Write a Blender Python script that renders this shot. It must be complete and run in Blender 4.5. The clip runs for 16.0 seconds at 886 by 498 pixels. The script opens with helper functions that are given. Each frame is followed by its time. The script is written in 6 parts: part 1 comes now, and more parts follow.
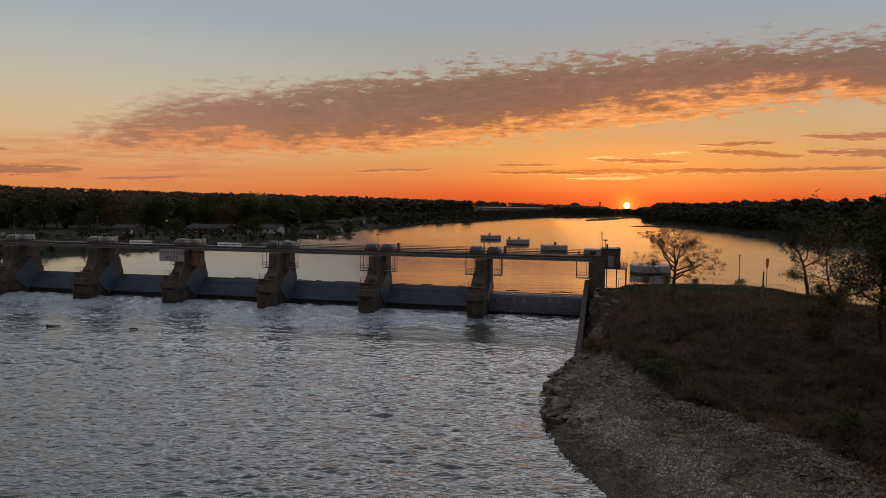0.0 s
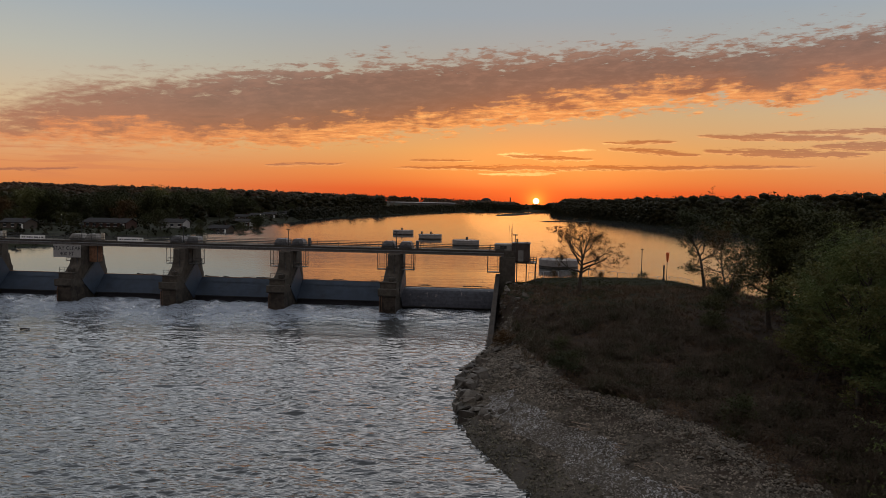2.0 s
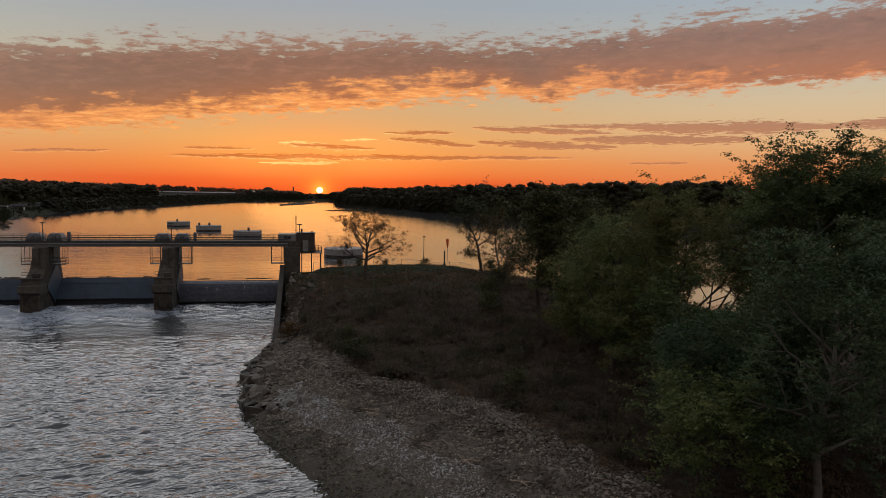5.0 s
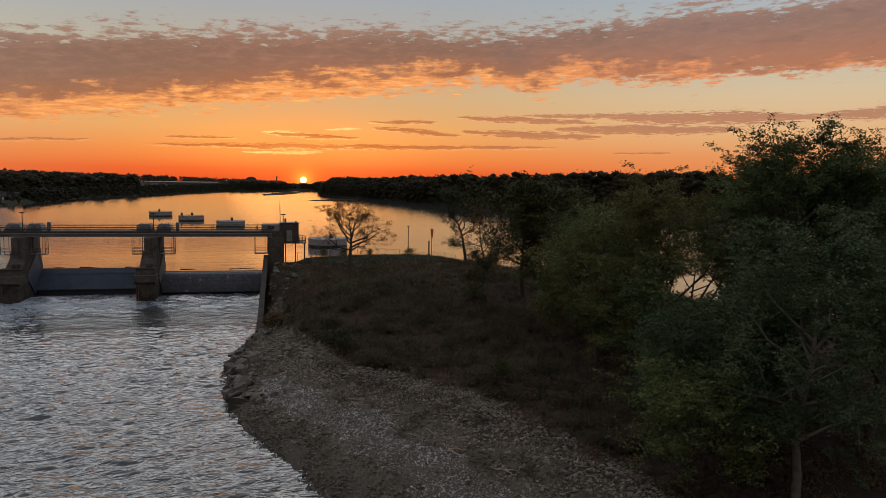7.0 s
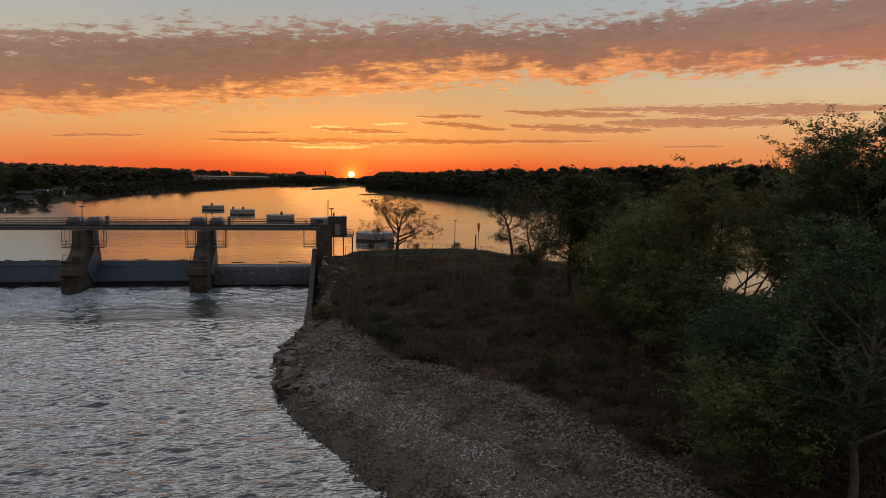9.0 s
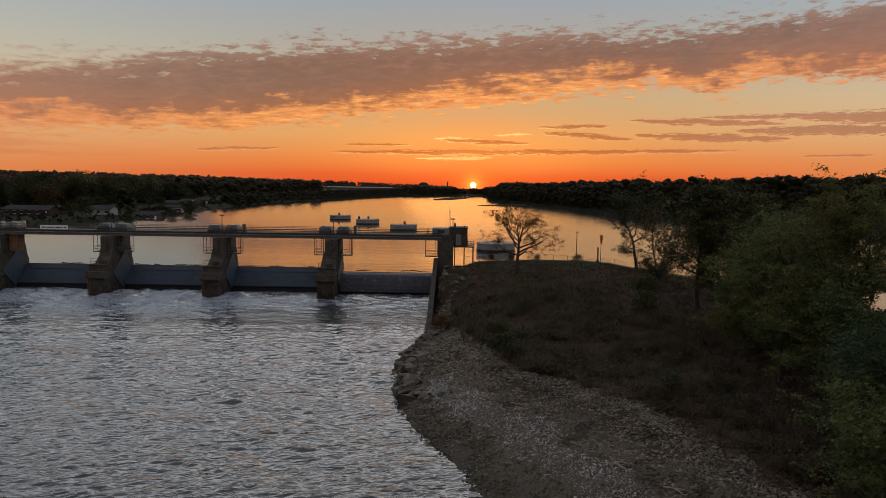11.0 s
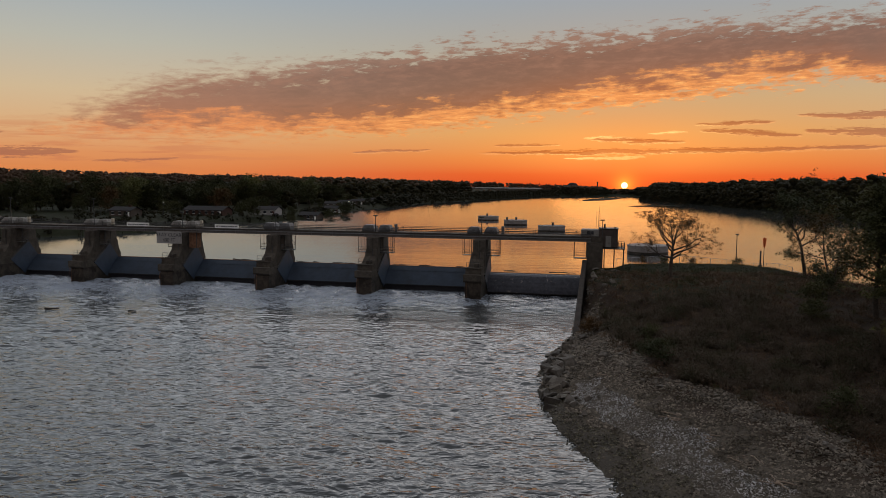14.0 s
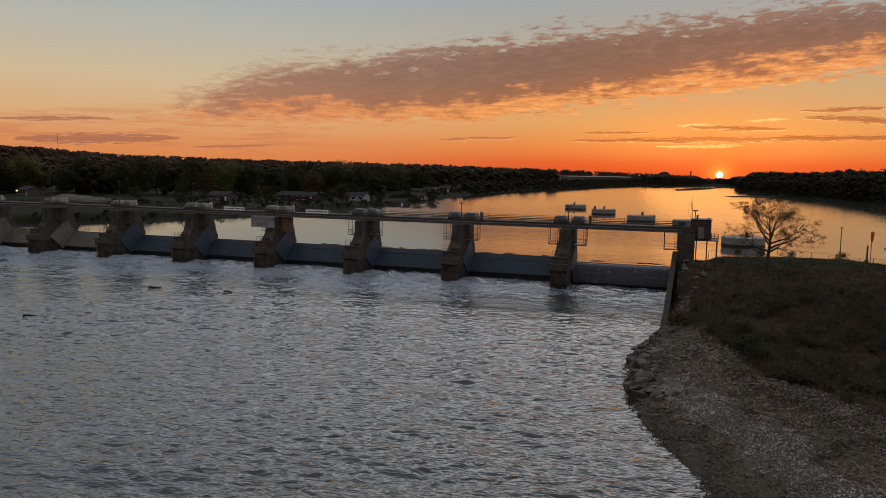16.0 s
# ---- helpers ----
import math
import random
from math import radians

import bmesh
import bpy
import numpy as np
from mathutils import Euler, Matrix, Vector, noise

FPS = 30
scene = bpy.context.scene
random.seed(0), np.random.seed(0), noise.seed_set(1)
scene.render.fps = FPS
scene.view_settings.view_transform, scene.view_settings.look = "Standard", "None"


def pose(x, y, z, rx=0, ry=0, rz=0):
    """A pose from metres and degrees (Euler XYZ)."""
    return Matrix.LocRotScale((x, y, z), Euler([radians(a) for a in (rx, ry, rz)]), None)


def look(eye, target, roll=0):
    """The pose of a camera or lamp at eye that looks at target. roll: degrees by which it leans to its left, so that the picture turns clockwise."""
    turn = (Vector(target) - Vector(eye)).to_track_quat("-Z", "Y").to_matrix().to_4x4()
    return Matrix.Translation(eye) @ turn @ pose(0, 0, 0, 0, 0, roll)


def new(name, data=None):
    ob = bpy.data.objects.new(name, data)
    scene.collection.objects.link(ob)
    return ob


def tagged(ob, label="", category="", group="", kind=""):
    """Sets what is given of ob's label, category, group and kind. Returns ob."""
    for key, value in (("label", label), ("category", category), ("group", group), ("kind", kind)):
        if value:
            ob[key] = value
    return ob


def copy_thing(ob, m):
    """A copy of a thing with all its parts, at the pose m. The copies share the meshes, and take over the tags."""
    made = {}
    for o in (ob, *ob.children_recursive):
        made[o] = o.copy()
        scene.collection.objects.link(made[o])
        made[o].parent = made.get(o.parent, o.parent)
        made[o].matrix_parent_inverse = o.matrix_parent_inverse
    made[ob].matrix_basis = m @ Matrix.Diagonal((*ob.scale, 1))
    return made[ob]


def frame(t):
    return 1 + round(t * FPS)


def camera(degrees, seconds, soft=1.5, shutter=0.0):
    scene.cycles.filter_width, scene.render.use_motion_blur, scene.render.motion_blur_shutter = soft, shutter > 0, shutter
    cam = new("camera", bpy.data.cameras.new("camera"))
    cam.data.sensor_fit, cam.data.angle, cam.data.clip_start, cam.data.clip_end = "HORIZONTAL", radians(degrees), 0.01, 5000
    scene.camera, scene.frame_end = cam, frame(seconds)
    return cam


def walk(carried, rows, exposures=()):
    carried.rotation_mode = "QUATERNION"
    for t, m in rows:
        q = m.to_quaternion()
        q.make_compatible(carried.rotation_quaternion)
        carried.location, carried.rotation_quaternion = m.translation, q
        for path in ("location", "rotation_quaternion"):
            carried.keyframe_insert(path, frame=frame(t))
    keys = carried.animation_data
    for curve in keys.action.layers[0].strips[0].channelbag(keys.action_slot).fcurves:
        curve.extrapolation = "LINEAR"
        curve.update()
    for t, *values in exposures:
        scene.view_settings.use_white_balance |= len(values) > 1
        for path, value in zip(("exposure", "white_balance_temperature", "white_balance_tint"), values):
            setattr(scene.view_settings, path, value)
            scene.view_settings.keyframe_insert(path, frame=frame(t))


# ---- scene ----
# ================= camera =================
cam = camera(62.38, 16.0, soft=0.85)
EYE = 21.0
PATH = [  # seconds, yaw, pitch, roll
    (0, 0.03, -3.45, 0.72), (0.5, -0.62, -3.51, 0.72), (1, -1.75, -3.55, 0.96), (1.5, -3.97, -3.64, 1.13),
    (2, -6.84, -3.75, 1.05), (2.5, -10.17, -3.87, 0.99), (3, -13.74, -3.77, 0.98), (3.5, -17.04, -3.46, 0.98),
    (4, -19.73, -3.69, 0.79), (4.5, -21.81, -3.88, 0.64), (5, -23.60, -4.34, 0.77), (5.2, -24.05, -4.53, 0.78),
    (5.7, -24.82, -4.80, 0.79), (6.25, -25.07, -4.96, 0.80), (6.8, -24.93, -5.07, 0.80), (7.3, -24.66, -5.20, 0.80), (7.5, -24.54, -5.27, 0.80),
    (8, -24.12, -5.51, 0.82), (10.5, -14.04, -5.10, 0.67), (11, -11.72, -4.89, 0.77), (11.5, -9.20, -4.76, 0.87),
    (12, -6.87, -4.71, 0.88), (12.5, -4.99, -4.80, 0.70), (13, -3.27, -4.80, 0.58), (13.5, -1.78, -4.86, 0.47),
    (14, -0.17, -4.95, 0.46), (14.5, 1.94, -4.97, 0.39), (15, 4.23, -5.24, 0.71), (15.5, 5.76, -5.67, 0.99),
    (16, 6.51, -5.99, 0.91),
]
walk(cam, [(t, pose(0, 0, EYE, 90 + p, 0, yaw) @ pose(0, 0, 0, 0, 0, r)) for t, yaw, p, r in PATH],
     exposures=[(0, 0.0), (2.5, 0.03), (4.5, 0.06), (5.5, 0.1), (8, 0.12), (10.5, 0.04), (12, 0.0), (16, 0.0)])

# ================= sky and sun =================
SUN_AZ, SUN_EL = 14.0, 0.12     # degrees, clockwise from +y


def srgb(r, g, b):
    return tuple(((c / 255) / 12.92 if c <= 10 else ((c / 255 + 0.055) / 1.055) ** 2.4) for c in (r, g, b)) + (1,)


class Nodes:
    """Short hand for building a node tree."""

    def __init__(self, tree):
        self.tree = tree
        tree.nodes.clear()

    def add(self, kind, op=""):
        n = self.tree.nodes.new(kind)
        if op:
            n.operation = op
        return n

    def link(self, a, b):
        self.tree.links.new(a, b)

    def put(self, socket, value):
        if isinstance(value, bpy.types.NodeSocket):
            self.link(value, socket)
        elif value is not None:
            socket.default_value = value

    def m(self, op, a, b=None, c=None):
        n = self.add("ShaderNodeMath", op)
        for s, v in zip(n.inputs, (a, b, c)):
            self.put(s, v)
        return n.outputs[0]

    def step(self, x, lo, hi, a=0.0, b=1.0):
        n = self.add("ShaderNodeMapRange")
        n.interpolation_type = "SMOOTHSTEP"
        for s, v in zip(n.inputs, (x, lo, hi, a, b)):
            self.put(s, v)
        return n.outputs[0]

    def ramp(self, x, stops):
        n = self.add("ShaderNodeValToRGB")
        while len(n.color_ramp.elements) < len(stops):
            n.color_ramp.elements.new(0.5)
        for el, (p, c) in zip(n.color_ramp.elements, stops):
            el.position, el.color = p, c
        self.put(n.inputs[0], x)
        return n.outputs[0]

    def mix(self, f, a, b, blend="MIX"):
        n = self.add("ShaderNodeMix")
        n.data_type, n.blend_type = "RGBA", blend
        self.put(n.inputs[0], f), self.put(n.inputs[6], a), self.put(n.inputs[7], b)
        return n.outputs[2]

    def xyz(self, x, y, z):
        n = self.add("ShaderNodeCombineXYZ")
        for s, v in zip(n.inputs, (x, y, z)):
            self.put(s, v)
        return n.outputs[0]

    def noise(self, vec, scale, detail=4.0, rough=0.55, dist=0.0, out="Fac"):
        n = self.add("ShaderNodeTexNoise")
        self.put(n.inputs["Vector"], vec)
        n.inputs["Scale"].default_value, n.inputs["Detail"].default_value = scale, detail
        n.inputs["Roughness"].default_value, n.inputs["Distortion"].default_value = rough, dist
        return n.outputs[out]


def build_sky():
    world = bpy.data.worlds.new("sky")
    scene.world = world
    world.use_nodes = True
    k = Nodes(world.node_tree)
    way = k.add("ShaderNodeTexCoord").outputs["Generated"]
    sep = k.add("ShaderNodeSeparateXYZ")
    k.link(way, sep.inputs[0])
    x, y, z = sep.outputs
    deg = 180 / math.pi
    az = k.m("MULTIPLY", k.m("ARCTAN2", x, y), deg)
    el = k.m("MULTIPLY", k.m("ARCSINE", z), deg)
    daz = k.m("ABSOLUTE", k.m("SUBTRACT", az, SUN_AZ))
    # clear sky: one column of colours towards the sun, one away from it
    h = k.m("POWER", k.m("MAXIMUM", k.m("DIVIDE", el, 90.0), 0.0), 0.5)
    pos = lambda e: (max(e, 0) / 90) ** 0.5
    near = k.ramp(h, [(pos(0), srgb(216, 66, 32)), (pos(0.9), srgb(228, 84, 42)), (pos(2.2), srgb(234, 134, 70)),
                      (pos(4), srgb(228, 164, 98)), (pos(6.5), srgb(208, 172, 126)), (pos(10), srgb(180, 172, 156)),
                      (pos(14), srgb(160, 170, 178)), (pos(45), srgb(158, 164, 174)), (pos(90), srgb(164, 161, 162))])
    side = k.ramp(h, [(pos(0), srgb(210, 118, 70)), (pos(0.9), srgb(216, 132, 78)), (pos(2.2), srgb(216, 142, 92)),
                      (pos(4), srgb(214, 168, 122)), (pos(6.5), srgb(204, 180, 146)), (pos(10), srgb(180, 178, 166)),
                      (pos(14), srgb(156, 167, 176)), (pos(45), srgb(156, 162, 172)), (pos(90), srgb(164, 161, 162))])
    back = k.ramp(h, [(pos(0), srgb(110, 104, 108)), (pos(4), srgb(128, 118, 120)), (pos(10), srgb(142, 133, 133)),
                      (pos(30), srgb(157, 153, 155)), (pos(90), srgb(164, 161, 162))])
    near = k.mix(1.0, near, (0.86, 0.86, 0.86, 1), "MULTIPLY")
    clear = k.mix(k.step(daz, 4.0, 40.0), near, side)
    clear = k.mix(k.step(daz, 60.0, 140.0), clear, back)
    # sky boosted above the view to light the water, fading towards zenith and east
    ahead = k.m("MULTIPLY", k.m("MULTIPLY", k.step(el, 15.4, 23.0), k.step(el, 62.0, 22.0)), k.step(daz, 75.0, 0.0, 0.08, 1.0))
    # a smaller boost high up adds light on the land
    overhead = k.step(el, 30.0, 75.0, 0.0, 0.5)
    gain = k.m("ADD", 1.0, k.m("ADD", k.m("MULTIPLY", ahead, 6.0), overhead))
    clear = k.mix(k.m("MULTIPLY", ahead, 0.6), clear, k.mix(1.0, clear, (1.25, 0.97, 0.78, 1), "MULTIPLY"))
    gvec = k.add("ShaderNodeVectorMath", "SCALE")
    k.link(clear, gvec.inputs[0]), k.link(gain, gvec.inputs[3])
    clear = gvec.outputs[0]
    # cloud bank: a long rising band, solid within, its edges broken into small cells
    slant = k.m("SUBTRACT", el, k.m("MULTIPLY", az, 0.09))
    big = k.noise(k.xyz(k.m("MULTIPLY", az, 0.20), slant, 0.0), 0.42, 9, 0.62, 0.35)
    cells = k.noise(k.xyz(k.m("MULTIPLY", az, 0.75), k.m("MULTIPLY", k.m("SUBTRACT", el, k.m("MULTIPLY", az, 0.035)), 2.9), 3.0), 1.0, 7, 0.62, 0.25)
    soft_big = k.noise(k.xyz(k.m("MULTIPLY", az, 0.30), slant, 9.0), 0.8, 3, 0.5)
    top = k.m("MINIMUM", k.m("ADD", k.m("MULTIPLY", az, 0.108), 10.5), k.m("ADD", k.m("MULTIPLY", az, 0.30), 13.9))
    top = k.m("MINIMUM", top, k.m("ADD", k.m("MULTIPLY", az, 0.045), 10.9))
    bottom = k.m("MAXIMUM", k.m("ADD", k.m("MULTIPLY", az, 0.095), 4.7), k.m("ADD", k.m("MULTIPLY", az, 0.06), 4.5))
    bottom = k.m("MINIMUM", bottom, k.m("ADD", k.m("MULTIPLY", az, 0.012), 7.0))
    bottom = k.m("SUBTRACT", bottom, k.step(az, 18.0, 0.0, 0.0, 0.4))
    # one lump hangs below the bank
    hang = k.m("DIVIDE", k.m("SUBTRACT", az, k.m("ADD", 32.0, k.m("MULTIPLY", k.m("SUBTRACT", 7.0, el), 0.8))), 1.8)
    bottom = k.m("SUBTRACT", bottom, k.m("POWER", 2.718, k.m("MULTIPLY", k.m("MULTIPLY", hang, hang), -1.0)))
    up = k.m("SUBTRACT", el, bottom)
    down = k.m("SUBTRACT", top, el)
    inside = k.m("MINIMUM", k.m("MULTIPLY", up, 1.15), k.m("MULTIPLY", down, 0.80))
    inside = k.m("SUBTRACT", k.m("MINIMUM", inside, 2.7), k.step(az, -20.0, -40.0, 0.0, 2.6))
    rag = k.m("ADD", k.m("MULTIPLY", k.m("SUBTRACT", big, 0.5), 3.4), k.m("MULTIPLY", k.m("SUBTRACT", cells, 0.5), 5.0))
    dens = k.step(k.m("ADD", inside, rag), k.step(az, -2.0, -26.0, -0.15, -0.6), k.step(az, -2.0, -26.0, 0.75, 2.1))
    dens = k.m("MULTIPLY", dens, k.m("MULTIPLY", k.step(daz, 130.0, 75.0), k.step(el, 22.0, 15.0)))
    # colour of the bank: its lower fringe catches the sun
    rays = k.noise(k.xyz(k.m("MULTIPLY", az, 0.8), k.m("MULTIPLY", el, 0.5), 21.0), 0.8, 4, 0.6, 0.4)
    reach = k.m("ADD", k.m("ADD", k.step(daz, 6.0, 34.0, 1.9, 1.0), k.step(az, 2.0, -20.0, 0.0, 1.0)), k.m("MULTIPLY", k.m("SUBTRACT", rays, 0.5), 1.8))
    glow = k.m("ADD", up, k.m("ADD", k.m("MULTIPLY", k.m("SUBTRACT", cells, 0.5), 3.4), k.m("MULTIPLY", k.m("SUBTRACT", soft_big, 0.5), 4.5)))
    lit = k.step(k.m("SUBTRACT", reach, glow), -0.35, 0.95)
    sunny = k.step(daz, 42.0, 3.0)
    threads = k.noise(k.xyz(k.m("MULTIPLY", az, 0.55), k.m("MULTIPLY", el, 4.2), 11.0), 1.2, 7, 0.66, 0.3)
    near_body = k.mix(k.step(up, 0.2, 3.6), srgb(150, 82, 50), srgb(114, 81, 70))
    far_body = k.mix(k.step(up, 0.2, 4.2), srgb(168, 102, 72), srgb(132, 98, 87))
    body = k.mix(k.step(daz, 6.0, 34.0), near_body, far_body)
    body = k.mix(k.m("MULTIPLY", k.step(cells, 0.42, 0.70), k.step(down, 4.5, 1.0, 0.10, 0.35)), body, srgb(164, 116, 96))
    body = k.mix(k.m("MULTIPLY", k.step(down, 1.6, 0.0), 0.45), body, srgb(160, 130, 114))
    mottle = k.noise(k.xyz(k.m("MULTIPLY", az, 0.5), k.m("MULTIPLY", slant, 1.5), 15.0), 0.9, 6, 0.62, 0.6)
    body = k.mix(k.m("MULTIPLY", k.step(mottle, 0.48, 0.7), 0.22), body, srgb(166, 118, 98))
    body = k.mix(k.m("MULTIPLY", k.step(mottle, 0.48, 0.3), 0.4), body, srgb(110, 80, 70))
    body = k.mix(k.m("MULTIPLY", k.step(az, -6.0, -30.0), 0.5), body, srgb(178, 116, 90))
    lower = k.mix(sunny, srgb(218, 132, 84), (0.86, 0.31, 0.085, 1))
    lower = k.mix(k.m("MULTIPLY", k.step(threads, 0.50, 0.68), k.step(daz, 30.0, 4.0, 0.15, 0.6)), lower, (1.2, 0.62, 0.19, 1))
    bank = k.mix(k.m("MULTIPLY", lit, k.step(threads, 0.30, 0.55, 0.45, 0.95)), body, lower)
    # long thin cloud lenses lower down: from azimuth, to azimuth, heights there, half thickness, golden or not
    lenses = [(2.5, 34, 2.55, 2.87, 0.12, 0), (-7, -0.7, 2.5, 2.78, 0.06, 0), (4, 9.2, 3.12, 3.2, 0.05, 0), (11.3, 18.4, 3.63, 3.36, 0.11, 0),
              (19.2, 26.2, 4.2, 3.7, 0.13, 0), (18.8, 24.4, 4.56, 4.75, 0.08, 0), (25.5, 36.6, 5.1, 4.7, 0.15, 0), (30.5, 46, 5.25, 5.15, 0.13, 0), (37, 52.4, 5.05, 4.95, 0.34, 0), (26, 37, 4.0, 3.6, 0.2, 0),
              (33, 47, 4.2, 4.18, 0.26, 0), (51.5, 66, 5.0, 5.4, 0.36, 0), (-25.5, -19.5, 1.55, 1.85, 0.05, 0), (9.3, 15.6, 2.12, 2.25, 0.07, 1), (10.5, 19.0, 2.62, 2.7, 0.08, 1),
              (10.8, 14.9, 3.72, 3.62, 0.08, 1), (15.5, 18.5, 4.02, 4.05, 0.02, 1), (37.5, 42, 2.45, 2.48, 0.04, 0), (-38, -30.5, 3.1, 3.4, 0.09, 0), (-37, -26, 1.8, 2.2, 0.22, 0)]
    wob = k.m("MULTIPLY", k.m("SUBTRACT", k.noise(k.xyz(k.m("MULTIPLY", az, 0.35), k.m("MULTIPLY", el, 1.5), 7.0), 1.0, 5, 0.6), 0.5), 0.45)
    rough_edge = k.noise(k.xyz(k.m("MULTIPLY", az, 0.6), k.m("MULTIPLY", el, 5.5), 5.0), 1.6, 7, 0.72)
    streak, gold, fringe = 0.0, 0.0, 0.0
    for a0, a1, e0, e1, half, golden in lenses:
        f = k.m("DIVIDE", k.m("SUBTRACT", az, a0), a1 - a0)
        mid = k.m("ADD", k.m("ADD", k.m("MULTIPLY", f, e1 - e0), e0), wob)
        bow = k.m("POWER", k.m("MAXIMUM", k.m("MULTIPLY", k.m("MULTIPLY", f, k.m("SUBTRACT", 1.0, f)), 4.0), 0.0), 0.6)
        thick = k.m("MULTIPLY", k.m("MULTIPLY", bow, half * 1.35 + 0.03), k.m("SUBTRACT", k.m("MULTIPLY", rough_edge, 5.2), 1.7))
        gap = k.m("SUBTRACT", thick, k.m("ABSOLUTE", k.m("SUBTRACT", el, mid)))
        on = k.step(f, 0.0, 0.04)
        here = k.m("MULTIPLY", k.m("MULTIPLY", k.step(gap, -0.05, 0.07), on), k.step(f, 1.0, 0.96))
        if golden:
            gold = k.m("MAXIMUM", here, gold)
        else:
            streak = k.m("MAXIMUM", here, streak)
            under = k.m("MULTIPLY", k.m("MULTIPLY", k.step(gap, -0.10, -0.02), on), k.m("MULTIPLY", k.step(k.m("SUBTRACT", mid, el), -0.02, 0.05), k.step(f, 1.0, 0.96)))
            fringe = k.m("MAXIMUM", under, fringe)
            gold = k.m("MAXIMUM", k.m("MULTIPLY", k.m("MULTIPLY", under, k.step(daz, 9.0, 2.0)), 0.8), gold)
    wisp = k.mix(k.step(daz, 24.0, 3.0), srgb(158, 100, 80), srgb(150, 72, 40))
    clear = k.mix(k.m("MULTIPLY", fringe, k.step(daz, 45.0, 10.0, 0.0, 0.5)), clear, (0.95, 0.43, 0.16, 1))
    clear = k.mix(k.m("MULTIPLY", gold, 0.95), clear, (1.35, 0.88, 0.32, 1))
    # pale glow over the sun, behind the streaks
    gx = k.m("DIVIDE", k.m("SUBTRACT", az, SUN_AZ), 8.5)
    gy = k.m("DIVIDE", k.m("SUBTRACT", el, 2.9), 1.9)
    over = k.m("POWER", 2.718, k.m("MULTIPLY", k.m("ADD", k.m("MULTIPLY", gx, gx), k.m("MULTIPLY", gy, gy)), -1.0))
    clear = k.mix(k.m("MULTIPLY", over, 0.5), clear, (1.0, 0.43, 0.11, 1))
    # soft rosy veil along the horizon on the side away from the sun
    veil = k.noise(k.xyz(k.m("MULTIPLY", az, 0.16), k.m("MULTIPLY", k.m("SUBTRACT", el, k.m("MULTIPLY", az, 0.02)), 2.2), 27.0), 1.1, 5, 0.6, 0.3)
    veil = k.m("MULTIPLY", k.step(veil, 0.46, 0.62), k.m("MULTIPLY", k.step(az, -6.0, -24.0), k.m("MULTIPLY", k.step(el, 0.8, 1.8), k.step(el, 5.0, 3.4))))
    clear = k.mix(k.m("MULTIPLY", veil, 0.55), clear, srgb(196, 118, 84))
    colour = k.mix(k.m("MULTIPLY", streak, 0.78), clear, wisp)
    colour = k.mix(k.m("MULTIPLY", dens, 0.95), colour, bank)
    # the sun itself and its glow
    s = (math.sin(radians(SUN_AZ)) * math.cos(radians(SUN_EL)), math.cos(radians(SUN_AZ)) * math.cos(radians(SUN_EL)), math.sin(radians(SUN_EL)))
    dot = k.add("ShaderNodeVectorMath", "DISTANCE")
    k.link(way, dot.inputs[0])
    dot.inputs[1].default_value = s
    off = k.m("MULTIPLY", dot.outputs["Value"], deg)
    halo = k.m("POWER", 2.718, k.m("MULTIPLY", off, -0.42))
    core = k.m("POWER", 2.718, k.m("MULTIPLY", off, -2.3))
    colour = k.mix(k.m("MULTIPLY", halo, 0.6), colour, (0.92, 0.115, 0.022, 1))
    colour = k.mix(1.0, colour, k.mix(core, (0, 0, 0, 1), (2.2, 0.55, 0.06, 1)), "ADD")
    disc = k.step(off, 0.27, 0.17)
    colour = k.mix(disc, colour, (4.5, 3.4, 1.5, 1))
    nish = k.add("ShaderNodeTexSky")
    nish.sky_type, nish.sun_disc = "NISHITA", False
    nish.sun_elevation, nish.sun_rotation = radians(SUN_EL), radians(SUN_AZ)
    colour = k.mix(0.02, colour, nish.outputs[0], "ADD")
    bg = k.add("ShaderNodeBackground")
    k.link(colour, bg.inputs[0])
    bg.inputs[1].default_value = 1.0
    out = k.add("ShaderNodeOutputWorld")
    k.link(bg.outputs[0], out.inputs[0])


build_sky()
sun = new("sun", bpy.data.lights.new("sun", "SUN"))
sun.data.energy, sun.data.angle, sun.data.color = 0.02, radians(12), (1.0, 0.42, 0.12)
sun.matrix_world = look((math.sin(radians(SUN_AZ)) * 3000, math.cos(radians(SUN_AZ)) * 3000, 30), (0, 0, 14))


